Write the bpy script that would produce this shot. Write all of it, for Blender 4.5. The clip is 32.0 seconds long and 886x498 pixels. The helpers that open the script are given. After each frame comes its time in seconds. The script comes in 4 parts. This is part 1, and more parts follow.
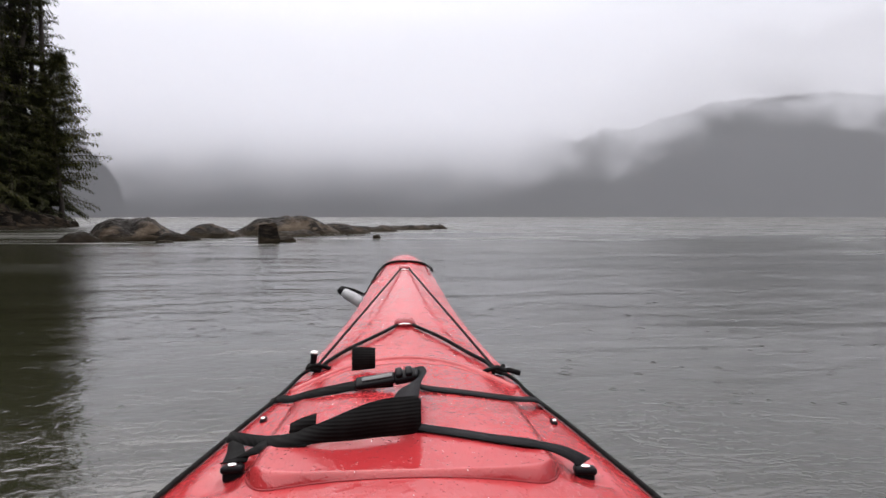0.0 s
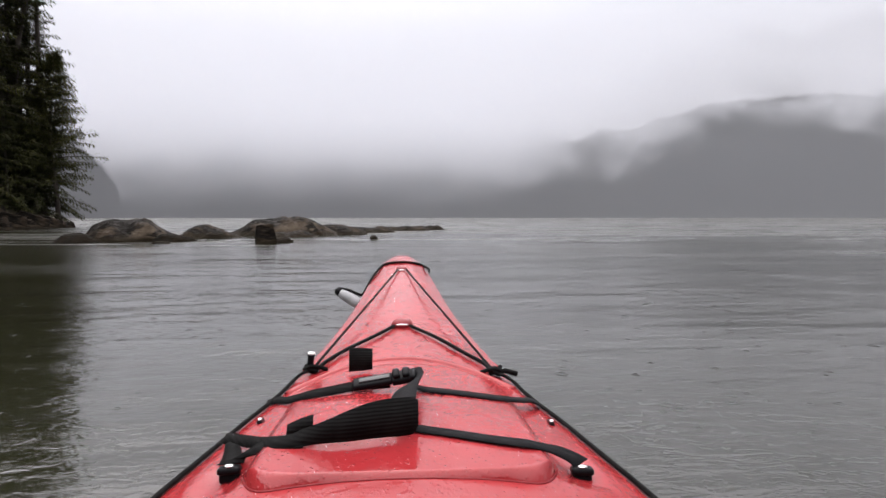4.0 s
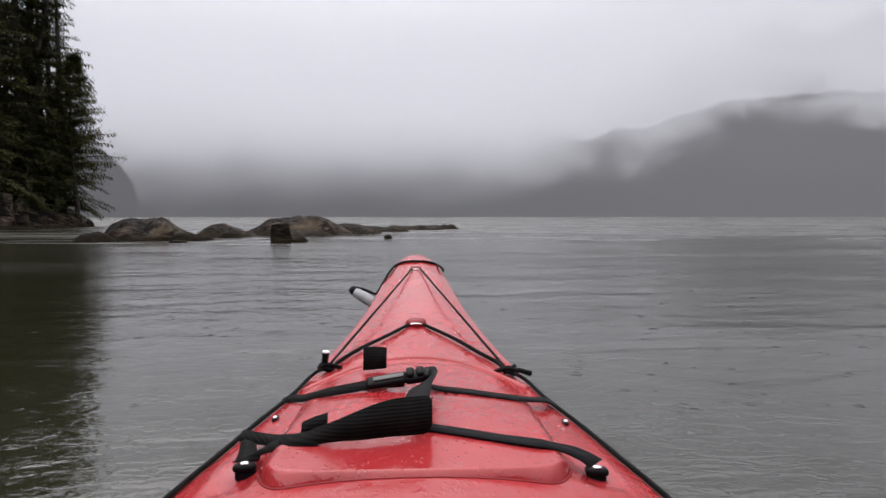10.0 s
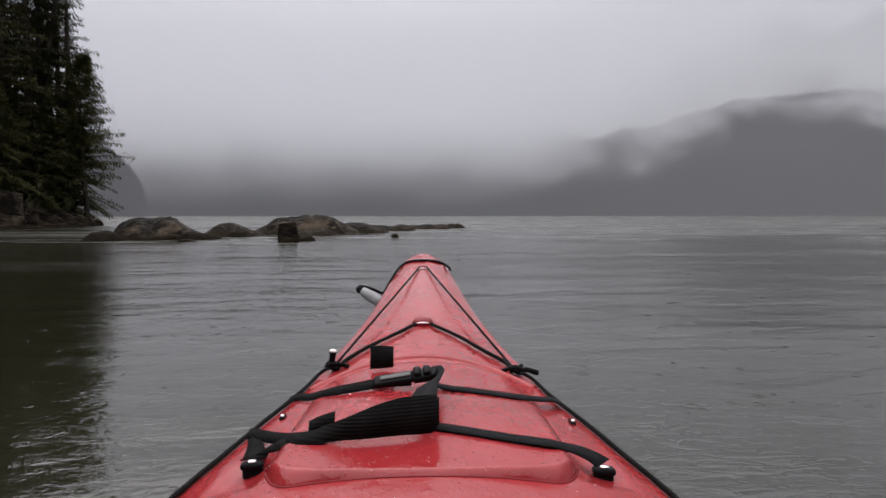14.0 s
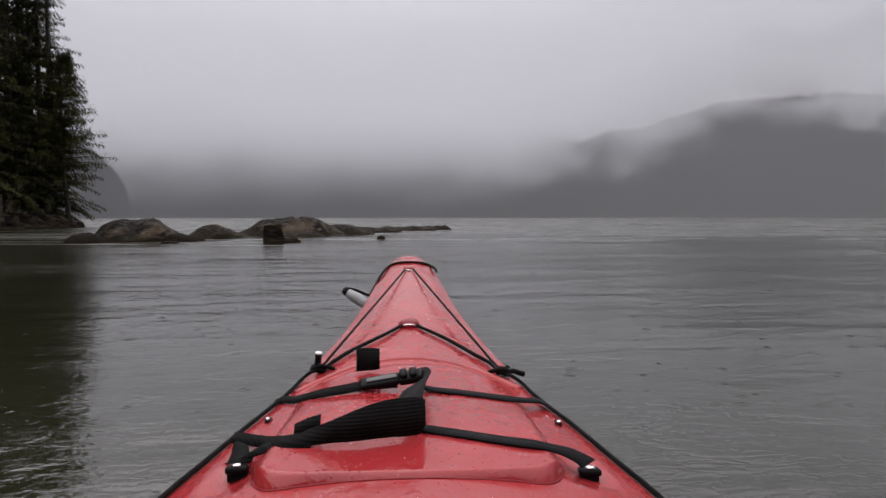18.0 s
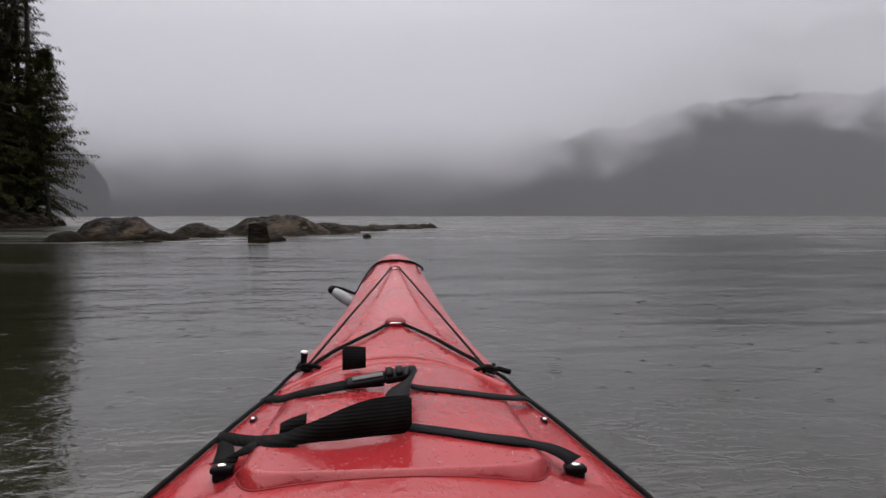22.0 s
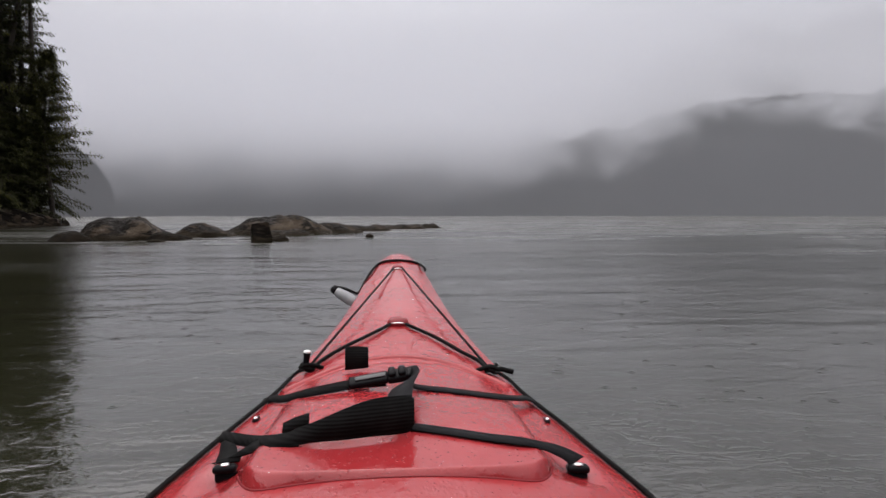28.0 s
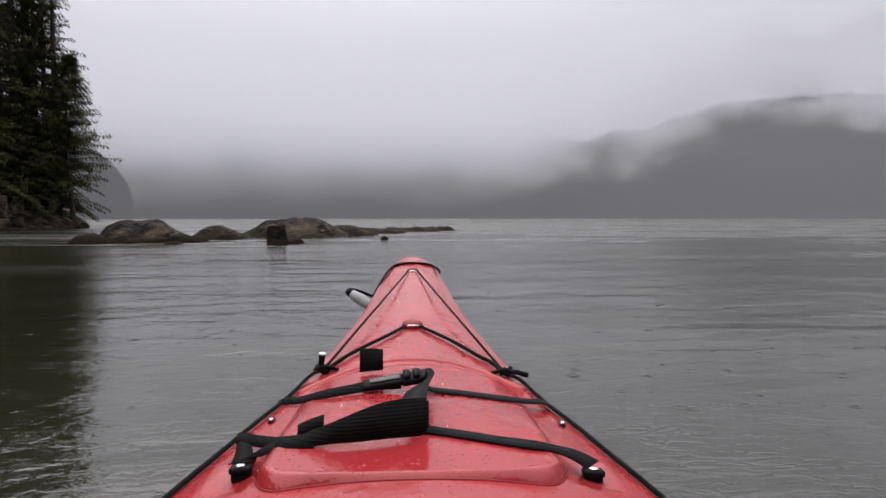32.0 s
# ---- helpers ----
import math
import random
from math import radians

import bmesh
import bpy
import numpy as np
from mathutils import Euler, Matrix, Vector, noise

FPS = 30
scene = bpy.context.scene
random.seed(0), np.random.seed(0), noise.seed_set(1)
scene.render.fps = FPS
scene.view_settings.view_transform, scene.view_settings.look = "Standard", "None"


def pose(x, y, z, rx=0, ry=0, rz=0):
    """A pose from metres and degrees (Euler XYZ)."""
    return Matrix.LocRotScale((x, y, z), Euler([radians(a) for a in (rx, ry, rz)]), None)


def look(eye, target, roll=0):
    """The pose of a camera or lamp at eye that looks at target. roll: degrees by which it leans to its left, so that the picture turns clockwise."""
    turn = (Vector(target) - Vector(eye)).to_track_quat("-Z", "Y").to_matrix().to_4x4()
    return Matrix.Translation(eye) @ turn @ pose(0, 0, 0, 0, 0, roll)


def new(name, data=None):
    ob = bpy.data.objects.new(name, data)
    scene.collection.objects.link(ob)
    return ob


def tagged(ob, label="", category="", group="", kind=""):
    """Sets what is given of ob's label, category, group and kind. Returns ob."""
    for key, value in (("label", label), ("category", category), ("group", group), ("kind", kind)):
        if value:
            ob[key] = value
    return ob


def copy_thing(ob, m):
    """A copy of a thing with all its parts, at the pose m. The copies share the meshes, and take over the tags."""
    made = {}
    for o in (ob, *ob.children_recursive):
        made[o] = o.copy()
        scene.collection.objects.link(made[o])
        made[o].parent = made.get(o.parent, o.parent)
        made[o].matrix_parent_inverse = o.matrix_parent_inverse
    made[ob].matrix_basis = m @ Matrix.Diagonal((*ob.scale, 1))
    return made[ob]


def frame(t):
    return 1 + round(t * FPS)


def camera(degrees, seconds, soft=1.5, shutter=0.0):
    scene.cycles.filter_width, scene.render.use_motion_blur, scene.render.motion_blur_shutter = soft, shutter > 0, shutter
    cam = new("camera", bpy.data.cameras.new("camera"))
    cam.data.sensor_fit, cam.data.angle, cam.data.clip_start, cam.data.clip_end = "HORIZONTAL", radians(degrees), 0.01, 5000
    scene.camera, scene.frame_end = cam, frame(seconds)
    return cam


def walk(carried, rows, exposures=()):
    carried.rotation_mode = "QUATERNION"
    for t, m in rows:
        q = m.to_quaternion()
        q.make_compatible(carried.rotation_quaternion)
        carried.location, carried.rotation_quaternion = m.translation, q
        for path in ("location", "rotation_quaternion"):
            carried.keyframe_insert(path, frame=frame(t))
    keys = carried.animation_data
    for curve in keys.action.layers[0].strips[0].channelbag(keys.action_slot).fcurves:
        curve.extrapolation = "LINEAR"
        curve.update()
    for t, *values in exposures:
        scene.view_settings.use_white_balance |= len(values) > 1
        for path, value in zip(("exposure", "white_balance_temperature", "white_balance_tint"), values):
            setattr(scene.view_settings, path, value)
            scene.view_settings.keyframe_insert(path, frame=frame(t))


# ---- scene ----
cam = camera(72.0, 32.0, soft=1.5)

# ---- camera: sits over the cockpit, sways a little; seconds, yaw, pitch ----
EYE = (0.0, 0.0, 0.58)
PATH = (
    (0, -3.62, -3.1), (0.5, -4.68, -3.34), (1, -4.1, -3.26), (1.5, -2.48, -3.1), (2, -1.5, -3.1),
    (2.5, -2.72, -3.02), (3, -4.35, -3.1), (3.5, -3.86, -3.02), (5.5, -4.02, -3.1), (6, -2.4, -3.26),
    (6.5, -2.32, -3.02), (7, -2.89, -3.1), (7.5, -3.13, -3.1), (8, -3.21, -3.1), (8.5, -3.29, -3.1),
    (9, -3.29, -3.1), (9.5, -2.15, -3.1), (10, -2.56, -3.1), (10.5, -3.86, -3.18), (11, -4.35, -3.18),
    (11.5, -2.97, -3.1), (12, -2.23, -2.86), (12.5, -3.21, -2.94), (13, -4.59, -3.02), (13.5, -3.86, -3.18),
    (14, -1.91, -3.18), (14.5, -2.56, -3.02), (16.5, -2.48, -2.94), (17, -2.97, -3.1), (17.5, -3.13, -3.02),
    (18, -3.21, -3.02), (18.5, -3.29, -3.02), (19, -3.29, -3.02), (19.5, -3.29, -3.02), (20, -3.29, -3.02),
    (20.5, -3.29, -3.02), (21, -3.29, -3.1), (21.5, -3.29, -3.1), (22, -4.51, -3.18), (22.5, -4.02, -3.1),
    (23, -2.15, -3.1), (23.5, -2.23, -2.94), (24, -4.27, -2.86), (24.5, -4.27, -3.1), (25, -2.72, -2.94),
    (25.5, -2.4, -3.02), (27.5, -3.78, -3.1), (28, -4.27, -3.18), (28.5, -2.97, -3.1), (29, -3.05, -3.02),
    (29.5, -4.51, -3.18), (30, -3.37, -3.1), (30.5, -2.64, -3.02), (31, -3.94, -3.02), (31.5, -3.94, -3.1),
    (32, -2.89, -2.94),
)

walk(cam, [(t, pose(*EYE, 90 + pitch, 0, yaw)) for t, yaw, pitch in PATH],
     exposures=((0.0, 0.72, 6700, 12), (7.5, 0.64, 6700, 12), (12.0, 0.26, 6650, 11), (18.0, 0.08, 6750, 13), (25.0, 0.08, 6750, 13), (29.0, 0.27, 6700, 12), (32.0, 0.36, 6700, 12)))


# ---- world: rain cloud, brightest overhead ----
world = bpy.data.worlds.new("overcast")
scene.world = world
world.use_nodes = True
wt = world.node_tree
wt.nodes.clear()


def wnode(kind, **values):
    n = wt.nodes.new(kind)
    for k, v in values.items():
        n.inputs[k].default_value = v
    return n


w_out = wnode("ShaderNodeOutputWorld")
w_cloud = wnode("ShaderNodeBackground", Strength=2.35)
w_sky = wt.nodes.new("ShaderNodeTexSky")
w_sky.sky_type = "NISHITA"
w_sky.sun_disc = False
w_sky.sun_elevation, w_sky.sun_rotation = radians(55), radians(-20)
w_air = wnode("ShaderNodeBackground", Strength=0.05)
wt.links.new(w_sky.outputs[0], w_air.inputs[0])
w_add = wt.nodes.new("ShaderNodeAddShader")
w_tc = wt.nodes.new("ShaderNodeTexCoord")
w_sep = wt.nodes.new("ShaderNodeSeparateXYZ")
wt.links.new(w_tc.outputs["Generated"], w_sep.inputs[0])
w_noise = wnode("ShaderNodeTexNoise", Scale=2.6, Detail=4.0, Roughness=0.55)
w_map = wt.nodes.new("ShaderNodeMapping")
w_map.inputs["Scale"].default_value = (1.0, 1.0, 2.2)
wt.links.new(w_tc.outputs["Generated"], w_map.inputs[0])
wt.links.new(w_map.outputs[0], w_noise.inputs["Vector"])
w_mul = wt.nodes.new("ShaderNodeMath")
w_mul.operation = "MULTIPLY_ADD"
w_mul.inputs[1].default_value, w_mul.inputs[2].default_value = 0.22, -0.11
wt.links.new(w_noise.outputs[0], w_mul.inputs[0])
w_sum = wt.nodes.new("ShaderNodeMath")
w_sum.operation = "ADD"
wt.links.new(w_sep.outputs[2], w_sum.inputs[0])
wt.links.new(w_mul.outputs[0], w_sum.inputs[1])
w_ramp = wt.nodes.new("ShaderNodeValToRGB")
w_ramp.color_ramp.interpolation = "EASE"
for pos, c in ((0.0, (0.28, 0.273, 0.282)), (0.09, (0.31, 0.302, 0.312)), (0.25, (0.56, 0.545, 0.55)), (0.50, (0.76, 0.735, 0.74)), (1.0, (0.84, 0.815, 0.82))):
    e = w_ramp.color_ramp.elements[0] if pos == 0.0 else (w_ramp.color_ramp.elements[1] if pos == 1.0 else w_ramp.color_ramp.elements.new(pos))
    e.position, e.color = pos, (*c, 1)
# the cloud hangs heavier over the steep side of the sound
w_heavy = wt.nodes.new("ShaderNodeMath")
w_heavy.operation = "MULTIPLY_ADD"
w_heavy.inputs[1].default_value = -0.26
wt.links.new(w_sep.outputs[0], w_heavy.inputs[0])
wt.links.new(w_sum.outputs[0], w_heavy.inputs[2])
wt.links.new(w_heavy.outputs[0], w_ramp.inputs[0])
wt.links.new(w_ramp.outputs[0], w_cloud.inputs[0])
wt.links.new(w_cloud.outputs[0], w_add.inputs[0])
wt.links.new(w_air.outputs[0], w_add.inputs[1])
wt.links.new(w_add.outputs[0], w_out.inputs[0])

sun = new("sun", bpy.data.lights.new("sun", "SUN"))
sun.data.energy, sun.data.angle, sun.data.color = 0.4, radians(60), (1.0, 0.98, 0.96)
sun.matrix_world = look((0, 0, 50), (8, -20, 0))


# ---- materials ----
class Mat:
    """A small builder of principled materials."""

    def __init__(self, name, color, rough=0.6, metal=0.0, spec=0.5):
        self.m = bpy.data.materials.new(name)
        self.m.use_nodes = True
        self.t = self.m.node_tree
        self.p = self.t.nodes["Principled BSDF"]
        self.set("Base Color", (*color, 1)).set("Roughness", rough).set("Metallic", metal).set("Specular IOR Level", spec)
        self.tc = self.t.nodes.new("ShaderNodeTexCoord")

    def set(self, key, value):
        self.p.inputs[key].default_value = value
        return self

    def link(self, a, b):
        self.t.links.new(a, b)
        return self

    def noise(self, scale, detail=4.0, rough=0.55, stretch=(1, 1, 1), space="Object", warp=0.0):
        mp = self.t.nodes.new("ShaderNodeMapping")
        mp.inputs["Scale"].default_value = stretch
        self.link(self.tc.outputs[space], mp.inputs[0])
        n = self.t.nodes.new("ShaderNodeTexNoise")
        n.inputs["Scale"].default_value, n.inputs["Detail"].default_value = scale, detail
        n.inputs["Roughness"].default_value, n.inputs["Distortion"].default_value = rough, warp
        self.link(mp.outputs[0], n.inputs["Vector"])
        return n.outputs[0]

    def voronoi(self, scale, feature="F1", stretch=(1, 1, 1)):
        mp = self.t.nodes.new("ShaderNodeMapping")
        mp.inputs["Scale"].default_value = stretch
        self.link(self.tc.outputs["Object"], mp.inputs[0])
        n = self.t.nodes.new("ShaderNodeTexVoronoi")
        n.feature = feature
        n.inputs["Scale"].default_value = scale
        self.link(mp.outputs[0], n.inputs["Vector"])
        return n.outputs[0]

    def ramp(self, fac, stops):
        r = self.t.nodes.new("ShaderNodeValToRGB")
        els = r.color_ramp.elements
        while len(els) < len(stops):
            els.new(0.5)
        for e, (pos, c) in zip(els, stops):
            e.position = pos
            e.color = (*c, 1) if isinstance(c, tuple) else (c, c, c, 1)
        self.link(fac, r.inputs[0])
        return r.outputs[0]

    def mix(self, fac, a, b, kind="MIX"):
        n = self.t.nodes.new("ShaderNodeMix")
        n.data_type, n.blend_type = "RGBA", kind
        for value, i in ((fac, 0), (a, 6), (b, 7)):
            sock = n.inputs[i]
            if isinstance(value, (int, float)):
                sock.default_value = value if i == 0 else (value, value, value, 1)
            elif isinstance(value, tuple):
                sock.default_value = (*value, 1)
            else:
                self.link(value, sock)
        return n.outputs[2]

    def math(self, op, a, b=0.0, c=0.0):
        n = self.t.nodes.new("ShaderNodeMath")
        n.operation = op
        for value, sock in zip((a, b, c), n.inputs):
            if isinstance(value, (int, float)):
                sock.default_value = value
            else:
                self.link(value, sock)
        return n.outputs[0]

    def color(self, sock):
        return self.link(sock, self.p.inputs["Base Color"])

    def rough(self, sock):
        return self.link(sock, self.p.inputs["Roughness"])

    def bump(self, sock, strength=0.3, dist=0.01):
        b = self.t.nodes.new("ShaderNodeBump")
        b.inputs["Strength"].default_value, b.inputs["Distance"].default_value = strength, dist
        self.link(sock, b.inputs["Height"])
        old = self.p.inputs["Normal"].links
        if old:
            self.link(old[0].from_socket, b.inputs["Normal"])
        return self.link(b.outputs[0], self.p.inputs["Normal"])


# wet red plastic of the kayak
k = Mat("red_kayak_plastic", (0.48, 0.04, 0.045), 0.22, spec=0.36)
k.color(k.ramp(k.noise(6, 5), ((0.3, (0.24, 0.019, 0.022)), (0.7, (0.30, 0.026, 0.030)))))
k.rough(k.ramp(k.noise(38, 3, stretch=(1, 0.4, 1)), ((0.42, 0.07), (0.62, 0.27))))
k.bump(k.ramp(k.noise(70, 3, 0.6, stretch=(1.0, 0.55, 1)), ((0.50, 0.0), (0.70, 1.0))), 0.40, 0.0010)
k.bump(k.ramp(k.voronoi(150, stretch=(1, 0.7, 1)), ((0.10, 1.0), (0.32, 0.0))), 0.42, 0.0009)
k.bump(k.noise(420, 2), 0.12, 0.0006)
k.set("Coat Weight", 0.1).set("Coat Roughness", 0.08)
RED = k.m
# darkened red: paints the bosses' missing sky reflection; also colours the hatch seam
k = Mat("darkened_red_plastic", (0.17, 0.010, 0.014), 0.4, spec=0.25)
k.bump(k.noise(160, 2), 0.2, 0.0008)
RED_DARK = k.m

k = Mat("black_webbing", (0.004, 0.004, 0.004), 0.8, spec=0.06)
k.color(k.ramp(k.noise(35, 4), ((0.3, (0.004, 0.004, 0.004)), (0.75, (0.009, 0.009, 0.009)))))
wv = k.t.nodes.new("ShaderNodeTexWave")
wv.bands_direction = "Z"
wv.inputs["Scale"].default_value, wv.inputs["Distortion"].default_value = 70, 0.8
k.link(k.tc.outputs["Object"], wv.inputs["Vector"])
k.bump(wv.outputs[1], 0.35, 0.0015)
WEB = k.m
k = Mat("grey_wet_webbing", (0.02, 0.02, 0.022), 0.7, spec=0.06)
k.color(k.ramp(k.noise(60, 4), ((0.3, (0.005, 0.005, 0.006)), (0.75, (0.012, 0.012, 0.013)))))
k.bump(k.noise(500, 2), 0.4, 0.001)
WEB_GREY = k.m
k = Mat("black_cord", (0.006, 0.006, 0.006), 0.7, spec=0.05)
k.color(k.ramp(k.noise(90, 3), ((0.35, (0.003, 0.003, 0.003)), (0.7, (0.010, 0.010, 0.010)))))
k.bump(k.voronoi(420), 0.5, 0.001)
CORD = k.m
k = Mat("black_moulded_plastic", (0.004, 0.004, 0.005), 0.4, spec=0.07)
k.bump(k.noise(300, 2), 0.15, 0.0005)
PLASTIC = k.m
k = Mat("pale_grey_plastic", (0.50, 0.51, 0.52), 0.35)
k.color(k.ramp(k.noise(25, 4), ((0.3, (0.20, 0.21, 0.22)), (0.7, (0.34, 0.35, 0.36)))))
GREY_PLASTIC = k.m
# grey base colour imitates the sky's sheen on black buckle plastic
k = Mat("grey_sheen_plastic", (0.020, 0.021, 0.024), 0.28)
k.bump(k.noise(300, 2), 0.2, 0.0005)
SHEEN = k.m
k = Mat("steel", (0.78, 0.78, 0.78), 0.18, metal=1.0)
k.rough(k.ramp(k.noise(200, 3), ((0.3, 0.12), (0.7, 0.35))))
STEEL = k.m
k = Mat("white_plastic", (0.75, 0.75, 0.74), 0.35)
k.bump(k.noise(200, 2), 0.1, 0.0005)
WHITE = k.m

k = Mat("rain_water", (1.0, 1.0, 1.0), 0.02)
k.set("Transmission Weight", 1.0).set("IOR", 1.33)
BEAD = k.m

# sea water: dark green body, ripples at three sizes, rain-pocked
k = Mat("sea_water", (0.035, 0.040, 0.032), 0.04, spec=0.5)
k.set("IOR", 1.36).set("Specular IOR Level", 0.95)
k.color(k.ramp(k.noise(0.05, 4, warp=0.6), ((0.35, (0.0095, 0.0100, 0.0052)), (0.65, (0.0150, 0.0155, 0.0088)))))
far = k.t.nodes.new("ShaderNodeVectorMath")
far.operation = "LENGTH"
k.link(k.tc.outputs["Object"], far.inputs[0])
# waves too small to tell apart in the distance turn from relief into roughness
reach = k.math("DIVIDE", far.outputs[1], 400.0)
near = k.ramp(reach, ((0.06, 1.0), (0.40, 0.0)))
close = k.ramp(reach, ((0.012, 1.0), (0.06, 0.40), (0.16, 0.0)))
gust = k.ramp(k.noise(0.16, 4, 0.55, stretch=(0.35, 1.0, 1), warp=0.7), ((0.36, 0.30), (0.64, 1.0)))
k.bump(k.math("MULTIPLY", near, k.noise(0.22, 4, 0.6, stretch=(0.35, 1.0, 1), warp=0.5)), 0.55, 0.14)
k.bump(k.math("MULTIPLY", near, k.noise(0.9, 3, 0.55, stretch=(0.32, 1.0, 1), warp=0.4)), 0.55, 0.06)
k.bump(k.math("MULTIPLY", k.math("MULTIPLY", gust, near), k.noise(3.0, 4, 0.6, stretch=(0.36, 1.0, 1), warp=0.5)), 0.6, 0.030)
k.bump(k.math("MULTIPLY", k.math("MULTIPLY", gust, close), k.noise(8.5, 3, 0.6, stretch=(0.5, 1, 1), warp=0.8)), 0.8, 0.011)
k.bump(k.math("MULTIPLY", close, k.noise(22, 3, 0.6, stretch=(0.6, 1, 1), warp=0.6)), 0.5, 0.005)
calm = k.ramp(k.noise(0.09, 3, stretch=(0.35, 1, 1)), ((0.4, 0.012), (0.65, 0.04)))
ruffled = k.ramp(reach, ((0.004, 0.035), (0.013, 0.06), (0.026, 0.13), (0.06, 0.27), (0.16, 0.37), (0.30, 0.42)))
slicks = k.ramp(k.noise(0.30, 5, 0.65, stretch=(0.22, 1, 1), warp=0.6), ((0.42, 0.55), (0.58, 1.35)))
slicks = k.math("MULTIPLY", slicks, k.ramp(k.noise(1.3, 4, 0.6, stretch=(0.18, 1, 1), warp=0.3), ((0.42, 0.6), (0.58, 1.35))))
k.rough(k.math("ADD", calm, k.math("MULTIPLY", ruffled, slicks)))
WATER = k.m

# wet granite: grey-brown, dark cracks, pale quartz, dark brown close to the waterline
k = Mat("wet_granite", (0.18, 0.155, 0.13), 0.6, spec=0.03)
rock_col = k.ramp(k.noise(0.8, 6, 0.6, warp=0.5), ((0.40, (0.008, 0.007, 0.006)), (0.50, (0.038, 0.029, 0.021)), (0.66, (0.105, 0.084, 0.062))))
rock_col = k.mix(k.ramp(k.noise(1.1, 5, 0.6, stretch=(0.5, 0.8, 2.0), warp=1.2), ((0.47, 0.96), (0.53, 0.0))), rock_col, (0.008, 0.007, 0.006))
rock_col = k.mix(k.ramp(k.noise(3.4, 4, 0.55, stretch=(0.5, 1, 2), warp=1.6), ((0.58, 0.0), (0.68, 0.22))), rock_col, (0.13, 0.112, 0.09))
rock_col = k.mix(k.ramp(k.noise(30, 4, 0.7), ((0.35, 0.0), (0.75, 0.45))), rock_col, (0.30, 0.27, 0.24), "MULTIPLY")
geo = k.t.nodes.new("ShaderNodeNewGeometry")
sep = k.t.nodes.new("ShaderNodeSeparateXYZ")
k.link(geo.outputs["Position"], sep.inputs[0])
tide = k.math("ADD", sep.outputs[2], k.math("MULTIPLY_ADD", k.noise(2.5, 4), 0.30, -0.15))
rock_col = k.mix(k.ramp(tide, ((0.05, 1.0), (0.16, 0.0))), rock_col, (0.018, 0.014, 0.009))
k.color(rock_col)
k.rough(k.ramp(k.noise(5, 4), ((0.3, 0.40), (0.7, 0.75))))
k.bump(k.noise(3.0, 7, 0.62, stretch=(0.6, 1, 1.8), warp=0.8), 1.0, 0.12)
k.bump(k.noise(28, 4, 0.7), 0.5, 0.015)
ROCK = k.m

# rock in the tide zone, black-brown with paler brown patches
k = Mat("black_tide_rock", (0.008, 0.007, 0.006), 0.5, spec=0.02)
k.color(k.ramp(k.noise(2.2, 5, 0.6, warp=0.5), ((0.35, (0.004, 0.004, 0.003)), (0.60, (0.012, 0.009, 0.006)), (0.78, (0.030, 0.022, 0.014)))))
k.rough(k.ramp(k.noise(6, 4), ((0.3, 0.45), (0.7, 0.8))))
k.bump(k.noise(4.0, 7, 0.65), 1.0, 0.10)
TIDE_ROCK = k.m

k = Mat("forest_soil", (0.045, 0.035, 0.022), 0.9)
k.color(k.ramp(k.noise(1.2, 6, 0.6), ((0.3, (0.022, 0.018, 0.010)), (0.55, (0.045, 0.036, 0.018)), (0.8, (0.035, 0.050, 0.016)))))
k.bump(k.noise(6, 6, 0.7), 0.8, 0.12)
SOIL = k.m

k = Mat("far_slope", (0.03, 0.034, 0.03), 0.9, spec=0.0)
k.color(k.ramp(k.noise(0.012, 4), ((0.3, (0.008, 0.010, 0.011)), (0.7, (0.013, 0.016, 0.017)))))
FAR_SLOPE = k.m

k = Mat("conifer_bark", (0.06, 0.045, 0.035), 0.9)
k.color(k.ramp(k.noise(7, 5, stretch=(1, 1, 0.2)), ((0.3, (0.018, 0.014, 0.011)), (0.7, (0.055, 0.044, 0.036)))))
k.bump(k.noise(14, 5, stretch=(1, 1, 0.2)), 0.8, 0.03)
BARK = k.m


def foliage(name, dark, light, tip):
    f = Mat(name, dark, 0.55, spec=0.0 if name.startswith("far") else 0.06)
    g = f.t.nodes.new("ShaderNodeNewGeometry")
    o = f.t.nodes.new("ShaderNodeObjectInfo")
    base = f.ramp(g.outputs["Random Per Island"], ((0.0, dark), (0.75, light), (1.0, tip)))
    shade = f.ramp(o.outputs["Random"], ((0.0, (0.75, 0.70, 0.65)), (0.5, (1.0, 1.0, 1.0)), (1.0, (1.25, 1.15, 0.85))))
    f.color(f.mix(1.0, base, shade, "MULTIPLY"))
    return f.m


NEEDLE = foliage("conifer_needles", (0.024, 0.028, 0.014), (0.044, 0.050, 0.021), (0.068, 0.068, 0.026))
SHRUB = foliage("shrub_leaves", (0.016, 0.015, 0.007), (0.032, 0.028, 0.012), (0.055, 0.044, 0.018))
FAR_NEEDLE = foliage("far_conifer_needles", (0.003, 0.004, 0.005), (0.010, 0.013, 0.015), (0.030, 0.035, 0.036))


# ---- builders ----
def mesh_of(name, bm, material, smooth=True):
    me = bpy.data.meshes.new(name)
    bm.to_mesh(me)
    bm.free()
    me.materials.append(material)
    if smooth:
        me.polygons.foreach_set("use_smooth", [True] * len(me.polygons))
    return me


def part(name, bm, material, parent, label="", smooth=True):
    ob = new(name, mesh_of(name, bm, material, smooth))
    ob.parent = parent
    return tagged(ob, label)


def thing(name, label, category, group="", kind="", at=(0, 0, 0)):
    ob = new(name)
    ob.location = at
    return tagged(ob, label, category, group, kind)


